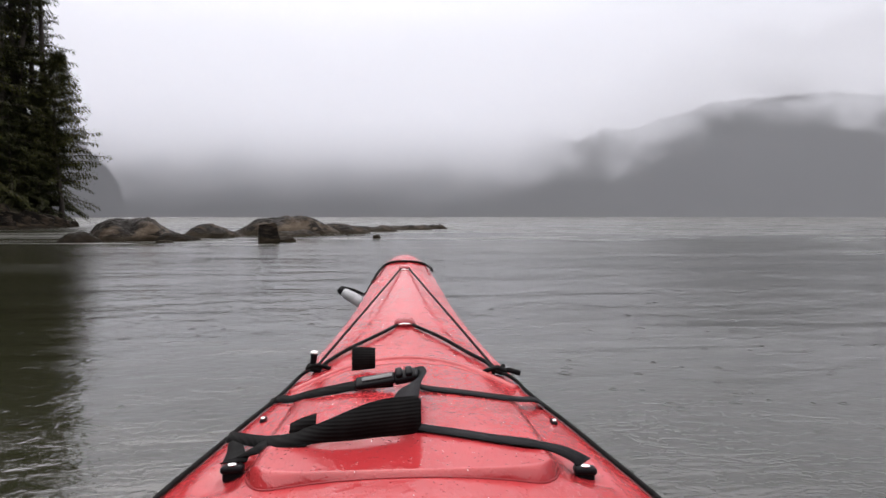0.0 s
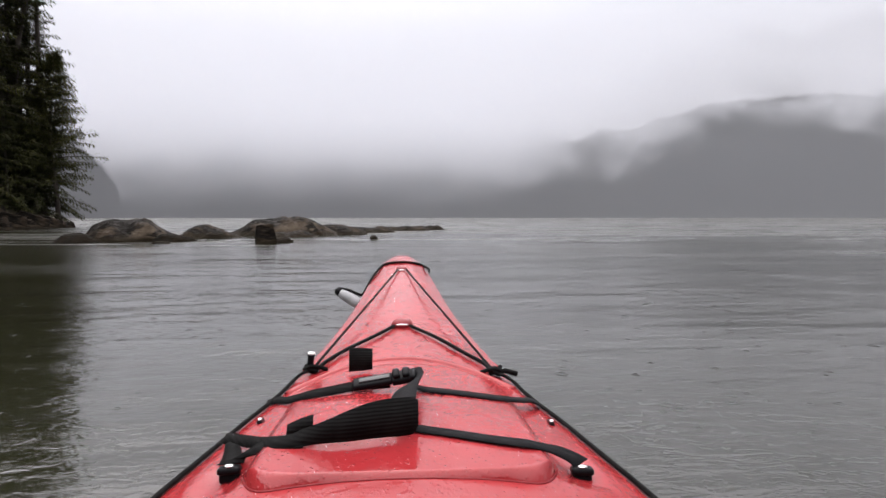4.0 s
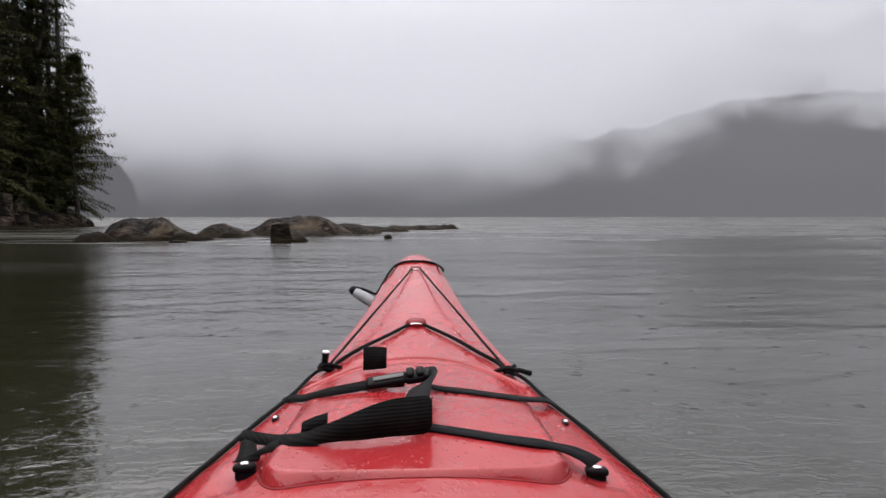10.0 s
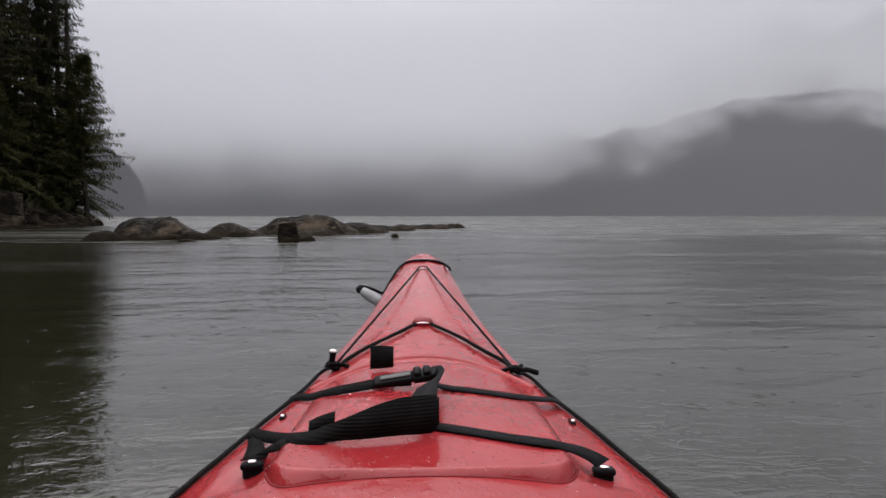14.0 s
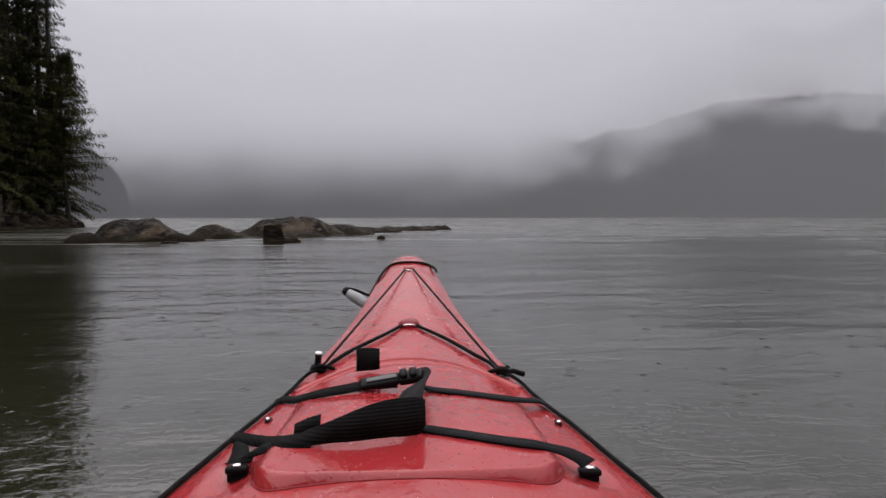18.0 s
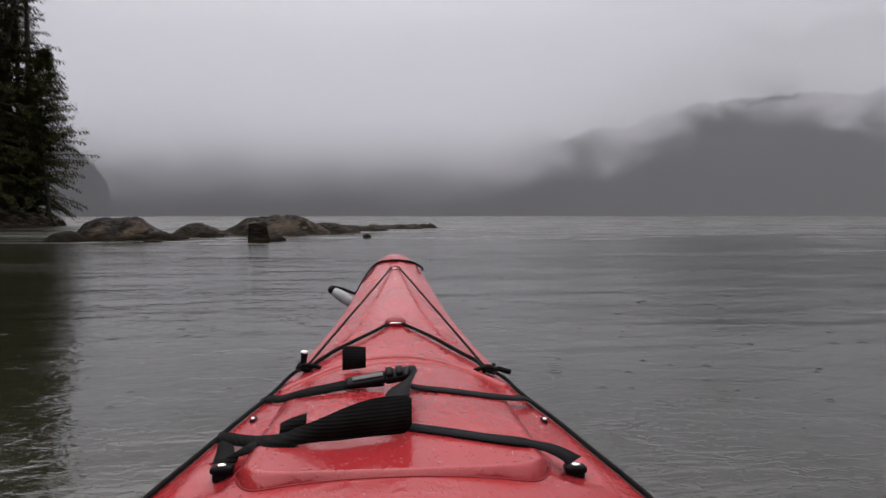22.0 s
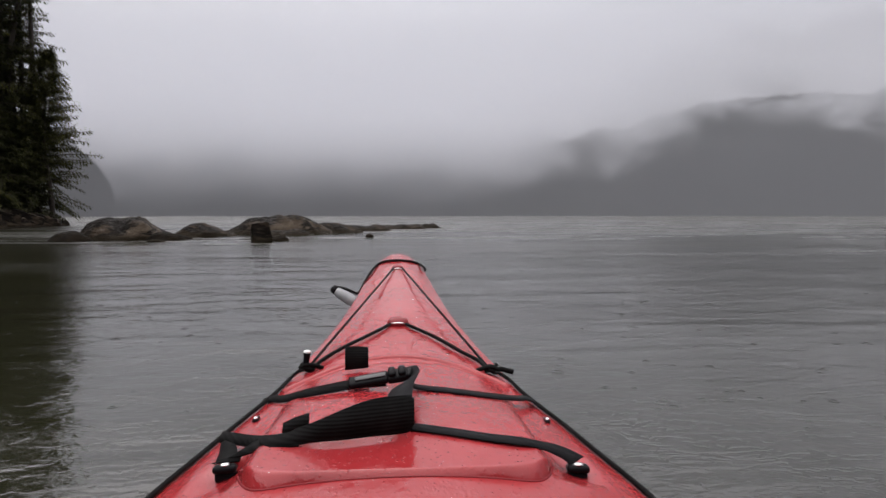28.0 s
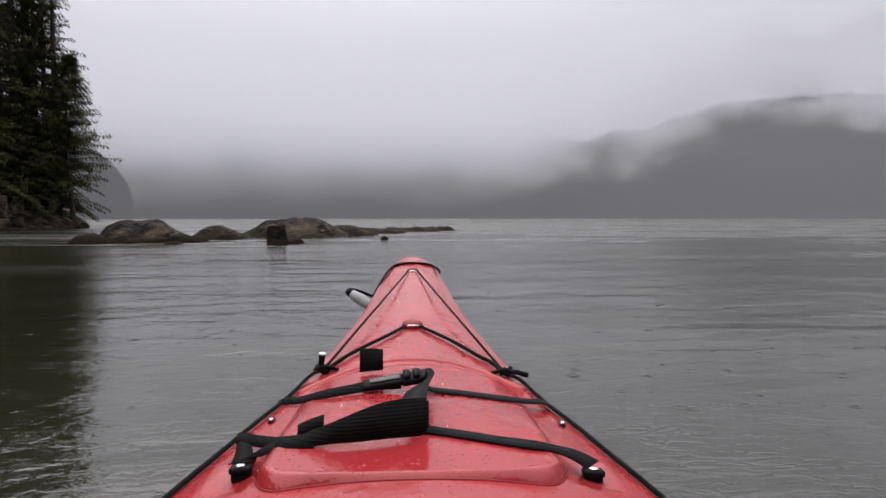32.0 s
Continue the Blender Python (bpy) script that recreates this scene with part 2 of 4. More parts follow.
def solid(name, verts, faces, material, smooth=True):
    me = bpy.data.meshes.new(name)
    me.from_pydata([tuple(v) for v in verts], [], faces)
    me.materials.append(material)
    if smooth:
        me.polygons.foreach_set("use_smooth", [True] * len(me.polygons))
    me.update()
    return me


def polar(bearing, dist, z=0.0):
    """A place by its bearing from the bow's direction (degrees, clockwise) and its distance."""
    return Vector((dist * math.sin(radians(bearing)), dist * math.cos(radians(bearing)), z))


def smooth01(v):
    v = min(max(v, 0.0), 1.0)
    return v * v * (3 - 2 * v)


def catmull(points, steps=6):
    p = [Vector(q) for q in points]
    p = [2 * p[0] - p[1]] + p + [2 * p[-1] - p[-2]]
    out = []
    for i in range(1, len(p) - 2):
        for s in range(steps):
            u = s / steps
            out.append(0.5 * (2 * p[i] + (p[i + 1] - p[i - 1]) * u + (2 * p[i - 1] - 5 * p[i] + 4 * p[i + 1] - p[i + 2]) * u * u
                              + (3 * p[i] - p[i - 1] - 3 * p[i + 1] + p[i + 2]) * u ** 3))
    return out + [p[-2]]


def tube(points, radius, steps=6, sides=8, taper=1.0, bm=None):
    """A round cord or limb along a smooth line."""
    bm = bm or bmesh.new()
    pts = catmull(points, steps)
    rings = []
    for i, q in enumerate(pts):
        d = (pts[min(i + 1, len(pts) - 1)] - pts[max(i - 1, 0)]).normalized()
        a = d.cross(Vector((0, 0, 1)) if abs(d.z) < 0.9 else Vector((1, 0, 0))).normalized()
        b = d.cross(a)
        r = radius * (1 + (taper - 1) * i / (len(pts) - 1))
        rings.append([bm.verts.new(q + r * (math.cos(2 * math.pi * s / sides) * a + math.sin(2 * math.pi * s / sides) * b)) for s in range(sides)])
    for u, v in zip(rings, rings[1:]):
        for s in range(sides):
            bm.faces.new((u[s], u[(s + 1) % sides], v[(s + 1) % sides], v[s]))
    bm.faces.new(rings[0][::-1])
    bm.faces.new(rings[-1])
    return bm


def ribbon(rows, thick=0.002, steps=6):
    """Webbing: rows of (centre, half-width vector), with thickness."""
    bm = bmesh.new()
    c = catmull([r[0] for r in rows], steps)
    w = catmull([r[1] for r in rows], steps)
    rings = []
    for i, (q, h) in enumerate(zip(c, w)):
        d = (c[min(i + 1, len(c) - 1)] - c[max(i - 1, 0)]).normalized()
        n = d.cross(h).normalized() * thick / 2
        rings.append([bm.verts.new(v) for v in (q - h - n, q + h - n, q + h * 1.01, q + h + n, q - h + n, q - h * 1.01)])
    for u, v in zip(rings, rings[1:]):
        for s in range(6):
            bm.faces.new((u[s], u[(s + 1) % 6], v[(s + 1) % 6], v[s]))
    bm.faces.new(rings[0][::-1])
    bm.faces.new(rings[-1])
    bmesh.ops.recalc_face_normals(bm, faces=bm.faces)
    return bm


def block(size, at=(0, 0, 0), bevel=0.003, segments=2, turn=None):
    bm = bmesh.new()
    bmesh.ops.create_cube(bm, size=1.0)
    bmesh.ops.scale(bm, vec=size, verts=bm.verts)
    if bevel:
        bmesh.ops.bevel(bm, geom=bm.edges[:], offset=bevel, segments=segments, affect="EDGES", profile=0.5)
    if turn:
        bmesh.ops.rotate(bm, matrix=turn, verts=bm.verts)
    bmesh.ops.translate(bm, vec=at, verts=bm.verts)
    return bm


def lathe(profile, at=(0, 0, 0), sides=20, turn=None):
    """A turned solid: rows of (radius, height)."""
    bm = bmesh.new()
    rings = [[bm.verts.new((r * math.cos(2 * math.pi * s / sides), r * math.sin(2 * math.pi * s / sides), z)) for s in range(sides)] for r, z in profile]
    for u, v in zip(rings, rings[1:]):
        for s in range(sides):
            bm.faces.new((u[s], u[(s + 1) % sides], v[(s + 1) % sides], v[s]))
    bm.faces.new(rings[0][::-1])
    bm.faces.new(rings[-1])
    if turn:
        bmesh.ops.rotate(bm, matrix=turn, verts=bm.verts)
    bmesh.ops.translate(bm, vec=at, verts=bm.verts)
    return bm


# ---- water ----
def build_water():
    verts, faces = [], []
    radii = [0.0, 2, 5, 10, 20, 40, 80, 160, 320, 640, 1300, 2600, 4200]
    n = 48
    for r in radii:
        for s in range(n):
            verts.append((r * math.cos(2 * math.pi * s / n), r * math.sin(2 * math.pi * s / n), 0.0))
    for i in range(len(radii) - 1):
        for s in range(n):
            a, b = i * n + s, i * n + (s + 1) % n
            if i == 0:
                faces.append((a, b + n, a + n)[::-1])
            else:
                faces.append((a, b, b + n, a + n)[::-1])
    return new("water", solid("water", verts, faces, WATER, False))


tagged(build_water(), "dark green-grey rippled sea water under light rain", "water", kind="structure")


def build_rain_rings():
    rng = random.Random(11)
    verts, faces = [], []
    for _ in range(420):
        b, d = rng.uniform(-40, 46), rng.uniform(1.3, 4.0) ** 1.9
        c = polar(b, d)
        if abs(c.x) < 0.5 and c.y < 2.6:
            continue
        r = rng.uniform(0.005, 0.020)
        h = 0.0008 + 0.05 * r
        base, n = len(verts), 14
        for rr, z in ((r * 1.35, 0.0008), (r, h), (r * 0.68, 0.0012)):
            for s in range(n):
                a = 2 * math.pi * s / n
                verts.append((c.x + rr * math.cos(a), c.y + rr * math.sin(a), z))
        for k2 in range(2):
            for s in range(n):
                faces.append((base + k2 * n + s, base + k2 * n + (s + 1) % n, base + (k2 + 1) * n + (s + 1) % n, base + (k2 + 1) * n + s))
    return new("raindrop_rings", solid("raindrop_rings", verts, faces, WATER))


tagged(build_rain_rings(), "small round ripples where raindrops strike the water", "ripples", kind="stuff")

# ---- wooded shore: one sheet of ground from the water's edge up the slope ----
SHORE = [polar(-27.3, 38.6), polar(-29.2, 36.2), polar(-33, 33.5), polar(-41, 31), polar(-52, 29), polar(-75, 28), Vector((-31, -18, 0)),
         Vector((-60, -45, 0)), Vector((-120, -45, 0)), Vector((-120, 75, 0)), Vector((-60, 66, 0)), Vector((-33, 55, 0)), Vector((-23.2, 43.5, 0))]


def inland(x, y):
    """Distance to the water's edge: positive on land."""
    inside, best = False, 1e9
    for i in range(len(SHORE)):
        a, b = SHORE[i], SHORE[i - 1]
        if (a.y > y) != (b.y > y) and x < (b.x - a.x) * (y - a.y) / (b.y - a.y) + a.x:
            inside = not inside
        ab = b - a
        u = max(0.0, min(1.0, ((x - a.x) * ab.x + (y - a.y) * ab.y) / (ab.x ** 2 + ab.y ** 2)))
        best = min(best, math.hypot(x - a.x - u * ab.x, y - a.y - u * ab.y))
    return best if inside else -best


def ground_z(x, y):
    d = inland(x, y) + 1.1 * noise.noise((x * 0.35, y * 0.35, 3.0)) + 0.35 * noise.noise((x * 1.3, y * 1.3, 5.0))
    if d < 0:
        return max(-1.5, d * 0.5)
    z = 0.75 * min(d, 1.0) + 0.30 * max(0.0, min(d - 1.0, 3.0)) + 0.55 * max(0.0, min(d - 4.0, 22.0))
    return z + 0.25 * min(d, 2.0) * noise.noise((x * 0.8, y * 0.8, 1.0))


def build_shore():
    xs = np.concatenate([np.arange(-110, -45, 5.0), np.arange(-45, -12, 0.45)])
    ys = np.concatenate([np.arange(-42, 0, 4.0), np.arange(0, 48, 0.45), np.arange(48, 72, 3.0)])
    verts = [(x, y, ground_z(x, y)) for y in ys for x in xs]
    w = len(xs)
    faces = [(j * w + i, j * w + i + 1, (j + 1) * w + i + 1, (j + 1) * w + i) for j in range(len(ys) - 1) for i in range(w - 1)
             if max(verts[j * w + i][2], verts[(j + 1) * w + i + 1][2], verts[j * w + i + 1][2], verts[(j + 1) * w + i][2]) > -1.2]
    me = solid("ground", verts, faces, ROCK)
    me.materials.append(SOIL)
    for p in me.polygons:
        c = p.center
        if c.z > 0.22 + 0.15 * noise.noise((c.x * 0.5, c.y * 0.5, 9.0)):
            p.material_index = 1
    return new("ground", me)


tagged(build_shore(), "steep brown wooded shore with wet granite at the waterline", "ground", kind="structure")


# ---- rocks ----
def rock_mesh(name, size, seed, detail=4, rough=0.22, edge=0.08):
    """A weathered boulder: an uneven rounded lump with ledges and cracks."""
    bm = bmesh.new()
    bmesh.ops.create_icosphere(bm, subdivisions=detail, radius=1.0)
    off = Vector((seed * 7.31, seed * 3.17, seed * 1.7))
    for v in bm.verts:
        q = v.co.copy()
        n = noise.fractal(q * 1.3 + off, 0.8, 2.1, 5)
        cell = noise.voronoi(q * 1.6 + off)[0]
        s = 1 + rough * n + edge * (cell[1] - cell[0]) - 0.4 * edge
        p = q * s
        p.z = math.copysign(abs(p.z) ** 0.72, p.z)
        v.co = Vector((p.x * size[0], p.y * size[1], p.z * size[2]))
    return mesh_of(name, bm, ROCK)


def rock(bearing, dist, size, seed, turn=0, sink=0.35, label="", group="rocks off the point", detail=4, rough=0.22, base=0.0):
    ob = new("rock", rock_mesh("rock", size, seed, detail, rough, 0.17))
    p = polar(bearing, dist)
    ob.matrix_world = pose(p.x, p.y, base + size[2] * (1 - 2 * sink), 0, 0, turn)
    return tagged(ob, label or "low rounded grey-brown granite rock awash in the sea", "rock", group)


BIG = "broad rounded grey-brown granite rock with dark cracks, awash in the sea"
LOW = "low flat dark granite ledge barely above the water"


def whaleback(b0, b1, dist, depth, crest, seed, label, turn=0.0, sharp=0.58, crack=0.07, material=None):
    """A glacier-smoothed hump between two bearings, its nearest edge at dist: crest gives heights at even steps along it."""
    nu, nv = 110, 46
    width = 2 * dist * math.tan(radians((b1 - b0) / 2)) * (1 + 0.4 * depth / dist)
    heights = catmull([Vector((i, 0, h)) for i, h in enumerate(crest)], 12)
    off = Vector((seed * 5.3, seed * 2.7, seed))
    verts, faces = [], []
    for i in range(nu + 1):
        u = i / nu
        h = heights[min(int(u * (len(heights) - 1)), len(heights) - 1)].z
        for j in range(nv + 1):
            v = -1 + 2 * j / nv
            w = v + 0.25 * noise.noise((u * 4, v * 1.5, seed))
            dome = max(0.0, 1 - abs(w) ** 2.2) ** sharp * min(1.0, (1 - abs(v)) / 0.10)
            q = Vector((u * width, v * depth * 0.5, 0))
            z = (h + 0.25) * dome - 0.25
            z += 0.20 * h * noise.fractal(q * 1.1 + off, 0.9, 2.1, 5) * min(1.0, (1 - abs(v)) / 0.10)
            z += 0.045 * (abs(noise.fractal(q * 2.6 - off, 0.8, 2.1, 4)) - 0.3) * min(1.0, h * 3) if z > 0.03 else 0.0
            # joints: thin steps that run slantwise over the rock
            line = (q.x * 0.55 + q.y * 1.1 + 0.5 * noise.noise(q * 0.8 + off)) * 2.3
            gap = abs(line - round(line))
            z -= crack * max(0.0, 1 - gap / 0.09) * (0.4 + 0.6 * noise.noise(q * 1.7 - off)) if z > 0.02 else 0.0
            z += 0.045 * (line - math.floor(line)) * min(1.0, h * 2) if z > 0.02 else 0.0
            verts.append((q.x - width / 2, q.y * (0.55 + 0.45 * math.sin(math.pi * min(max(u, 0.12), 0.88))), z))
    w = nv + 1
    faces = [(i * w + j, (i + 1) * w + j, (i + 1) * w + j + 1, i * w + j + 1) for i in range(nu) for j in range(nv)]
    ob = new("rock", solid("rock", verts, faces, material or ROCK))
    mid = (b0 + b1) / 2
    p = polar(mid, dist + depth * 0.42)
    ob.matrix_world = pose(p.x, p.y, 0, 0, 0, -mid + turn)
    return tagged(ob, label, "rock", "rocks off the point")


whaleback(-28.9, -25.6, 15.3, 1.3, (0.0, 0.14, 0.20, 0.22, 0.15, 0.02), 31, "low black wet rock at the foot of a larger hump", material=TIDE_ROCK)
whaleback(-27.0, -18.9, 15.6, 2.6, (0.0, 0.28, 0.43, 0.48, 0.50, 0.52, 0.51, 0.37, 0.22, 0.13, 0.02), 1, BIG)
whaleback(-22.0, -18.0, 15.2, 1.0, (0.0, 0.12, 0.17, 0.15, 0.11, 0.02), 4, LOW, material=TIDE_ROCK)
whaleback(-19.8, -14.4, 17.4, 1.9, (0.02, 0.14, 0.27, 0.34, 0.34, 0.28, 0.19, 0.10, 0.02), 5, "smaller rounded granite hump between two larger rocks")
whaleback(-15.8, -6.0, 19.0, 3.0, (0.02, 0.14, 0.30, 0.46, 0.55, 0.56, 0.53, 0.54, 0.50, 0.36, 0.22, 0.06), 7, BIG, -4)
whaleback(-12.8, -7.6, 17.6, 1.2, (0.0, 0.09, 0.14, 0.13, 0.16, 0.10, 0.0), 8, LOW)
whaleback(-8.2, -3.2, 20.0, 2.0, (0.05, 0.26, 0.33, 0.32, 0.26, 0.20, 0.04), 11, "low rounded grey-brown granite rock awash in the sea")
whaleback(-5.0, -0.6, 22.0, 1.8, (0.05, 0.20, 0.21, 0.18, 0.22, 0.16, 0.02), 12, LOW)
whaleback(-1.8, 2.6, 25.0, 1.8, (0.05, 0.16, 0.15, 0.20, 0.18, 0.20, 0.06), 14, LOW)
whaleback(1.8, 4.1, 26.6, 1.2, (0.04, 0.12, 0.20, 0.18, 0.20, 0.12, 0.0), 16, "small dark rock at the end of the reef")
rock(-11.0, 14.3, (0.30, 0.20, 0.12), 10, 0, 0.5, LOW)
rock(-2.6, 15.7, (0.10, 0.10, 0.09), 17, 0, 0.4, "small dark stone showing above the water")
rock(-21.0, 14.6, (0.20, 0.15, 0.05), 18, 0, 0.5, LOW)


def split_block(bearing, dist, size, seed, z, turn=0, tilt=0, label="angular grey-brown granite block at the foot of the wooded bank", group="boulders along the shore"):
    """A block broken along its joints: flat faces cut off a lump, with rough skin."""
    rng = random.Random(seed)
    cuts = [(Vector((x, y, w)).normalized(), d) for x, y, w, d in ((0, 0, 1, 0.62), (1, 0.1, 0.1, 0.66), (-1, 0.1, 0.15, 0.66), (0.1, -1, 0.1, 0.60), (0, 1, 0, 0.7))]
    cuts += [(Vector((rng.gauss(0, 1), rng.gauss(0, 1), rng.uniform(0, 0.8))).normalized(), rng.uniform(0.66, 0.85)) for _ in range(6)]
    bm = bmesh.new()
    bmesh.ops.create_icosphere(bm, subdivisions=5, radius=1.0)
    for v in bm.verts:
        p = v.co
        for n, d in cuts:
            over = p.dot(n) - d
            if over > 0:
                p -= n * over
        p += v.normal * (0.035 * noise.fractal(p * 3 + Vector((seed, 0, 0)), 0.8, 2.1, 4))
        v.co = Vector((p.x * size[0] / 0.66 * 0.5, p.y * size[1] / 0.66 * 0.5, p.z * size[2] / 0.62 * 0.5))
    ob = new("rock", mesh_of("rock", bm, ROCK))
    at = polar(bearing, dist)
    ob.matrix_world = pose(at.x, at.y, z, rng.uniform(-6, 6), tilt, turn - bearing)
    return tagged(ob, label, "rock", group)


split_block(-12.4, 14.1, (0.40, 0.36, 0.64), 12, 0.08, 14, -6, "upright block of granite standing in shallow water", "rocks off the point")
split_block(-33.6, 33.8, (1.1, 1.1, 2.1), 3, 0.55, 10, 4, "tall upright granite block with a pale top on the shore")
split_block(-34.9, 34.0, (1.2, 1.0, 1.5), 4, 0.4, -8, -5)
for b, d, size, z, turn, tilt in ((-32.4, 34.6, (0.9, 0.8, 0.7), 0.25, 12, 8), (-31.9, 34.2, (0.6, 0.6, 0.4), 0.12, -20, -6), (-31.4, 35.2, (1.1, 0.9, 0.8), 0.30, 5, 16),
                                  (-30.6, 35.4, (0.8, 0.7, 0.5), 0.18, 40, -8), (-30.1, 36.2, (1.5, 1.0, 0.8), 0.30, -10, 20), (-29.3, 36.8, (1.4, 0.9, 0.7), 0.26, 8, 18),
                                  (-28.5, 37.2, (1.0, 0.8, 0.5), 0.16, -14, 12), (-27.9, 38.0, (0.7, 0.7, 0.4), 0.10, 30, 6), (-32.9, 36.0, (1.3, 1.0, 1.0), 0.7, 20, 5),
                                  (-34.4, 37.2, (1.5, 1.2, 1.3), 2.9, 0, -8),
                                  (-37.5, 32.6, (1.4, 1.2, 1.0), 0.4, 0, 10), (-41, 31.8, (1.3, 1.1, 0.9), 0.35, 30, -9), (-46, 31.0, (1.6, 1.2, 1.1), 0.4, -25, 8)):
    split_block(b, d, size, int(-b * 10), z, turn, tilt)
whaleback(-35.5, -30.2, 31.0, 2.4, (0.0, 0.08, 0.10, 0.07, 0.12, 0.10, 0.05, 0.0), 22, "low dark brown ledge before the wooded bank", material=TIDE_ROCK)
whaleback(-31.4, -28.0, 33.0, 2.0, (0.0, 0.06, 0.09, 0.08, 0.10, 0.04, 0.0), 23, "low dark brown ledge before the wooded bank", material=TIDE_ROCK)


# ---- trees ----
def spray(verts, faces, p, d, up, length, width, rng):
    """One spray of needles: a narrow bent leaf shape of two triangles."""
    side = d.cross(up)
    if side.length < 1e-4:
        side = Vector((1, 0, 0))
    side = side.normalized() * width * 0.5
    i = len(verts)
    mid = p + d * length * 0.45 + up * length * 0.08
    tip = p + d * length - up * length * rng.uniform(0.05, 0.3)
    verts += [p, mid + side, mid - side, tip]
    faces += [(i, i + 1, i + 2), (i + 1, i + 3, i + 2)]


def conifer_data(height, reach, seed, bare=0.12, gaps=0.25, droop=0.5, lean=0.0, crook=0.0, step=0.34, fine=0.8, count=4, loft=0.05):
    """Trunk and crown of a conifer with separate drooping boughs."""
    rng = random.Random(seed)
    line = []
    for i in range(9):
        u = i / 8
        line.append(Vector((lean * height * u + crook * math.sin(u * 7 + seed), crook * math.cos(u * 5 + seed), height * u)))
    bm = tube(line, height * 0.0125 + 0.03, 4, 8, 0.12)
    verts, faces = [], []
    z = height * bare
    while z < height * 0.995:
        u = z / height
        axis = line[min(int(u * 8), 7)].lerp(line[min(int(u * 8) + 1, 8)], u * 8 - int(u * 8))
        profile = (1 - u) ** 0.75 * (0.55 + 0.45 * min(1.0, (u - bare) / 0.2 + 0.3))
        for _ in range(rng.randint(4, 6)):
            if rng.random() < gaps:
                continue
            a = rng.uniform(0, 2 * math.pi)
            ln = max(0.22, reach * profile * rng.uniform(0.5, 1.25))
            out = Vector((math.cos(a), math.sin(a), 0))
            rise = rng.uniform(-0.05, 0.22) + 0.5 * u
            pts = []
            n = max(4, int(ln / 0.16))
            for j in range(n + 1):
                w = j / n
                pts.append(axis + out * ln * w + Vector((0, 0, ln * (rise * w - droop * w * w + 0.12 * droop * w ** 4))))
            tube([pts[0], pts[n // 2], pts[-1]], 0.012 + 0.010 * ln, 2, 4, 0.25, bm)
            for j in range(1, n + 1):
                w = j / n
                fan = (0.50 - 0.30 * w) * min(1.0, ln) * (0.5 + 0.5 * min(1, 3 * w))
                along = (pts[j] - pts[j - 1]).normalized()
                sidev = along.cross(Vector((0, 0, 1))).normalized()
                for sgn in (-1, 1):
                    for _k in range(count):
                        d = (along * rng.uniform(0.4, 1.0) + sidev * sgn * rng.uniform(0.3, 1.0) + Vector((0, 0, rng.uniform(-0.40, 0.38)))).normalized()
                        q = pts[j] + along * rng.uniform(-0.12, 0.12) + d * rng.uniform(0, 0.28) * (1.2 - w) + Vector((0, 0, rng.gauss(0, loft)))
                        spray(verts, faces, q, d, Vector((0, 0, 1)), rng.uniform(0.45, 1.0) * max(0.16, fan * fine), rng.uniform(0.028, 0.060), rng)
                for _k in range(2):
                    hang = (along * rng.uniform(0.2, 0.8) + sidev * rng.uniform(-0.4, 0.4) + Vector((0, 0, -0.8))).normalized()
                    spray(verts, faces, pts[j], hang, sidev, rng.uniform(0.12, 0.32), 0.06, rng)
        z += step * rng.uniform(0.6, 1.3) * (0.55 + 0.6 * (1 - u))
    return bm, verts, faces


def conifer(label, **args):
    bm, verts, faces = conifer_data(**args)
    root = thing("conifer_tree", label, "tree", "trees on the wooded shore")
    part("trunk", bm, BARK, root)
    crown = new("crown", solid("crown", verts, faces, NEEDLE, False))
    crown.parent = root
    return root


def plant(ob, x, y, turn, scale=1.0, tilt=0.0, first=False):
    m = pose(x, y, ground_z(x, y) - 0.15, tilt, 0, turn)
    if first:
        ob.matrix_basis = m
        ob.scale = (scale,) * 3
        return ob
    c = copy_thing(ob, m)
    c.scale = (scale,) * 3
    return c


KINDS = [
    conifer("tall dark green fir with drooping layered boughs", height=16, reach=3.1, seed=3, gaps=0.38, droop=0.32, step=0.42),
    conifer("dense dark green spruce standing on the bank", height=13, reach=2.9, seed=8, bare=0.06, gaps=0.25, droop=0.4, step=0.40),
    conifer("tall gappy hemlock with thin drooping boughs", height=18, reach=2.5, seed=14, bare=0.12, gaps=0.42, droop=0.45, step=0.62),
    conifer("young bushy cedar low on the bank", height=6.5, reach=2.6, seed=21, bare=0.02, gaps=0.10, droop=0.55, step=0.24),
    conifer("broad old fir with long level boughs", height=15, reach=4.0, seed=27, bare=0.15, gaps=0.3, droop=0.35),
]
LEANING = conifer("crooked leaning pine with sparse wind-blown boughs", height=17, reach=2.3, seed=33, bare=0.42, gaps=0.35, droop=0.15, lean=0.10, crook=0.35, step=0.5)

OVERHANG = conifer("broad olive-green cedar spreading its low boughs over the water", height=9.2, reach=3.1, seed=45, bare=0.27, gaps=0.0, droop=0.20, lean=0.0, crook=0.12, step=0.18, fine=0.5, count=8, loft=0.13)

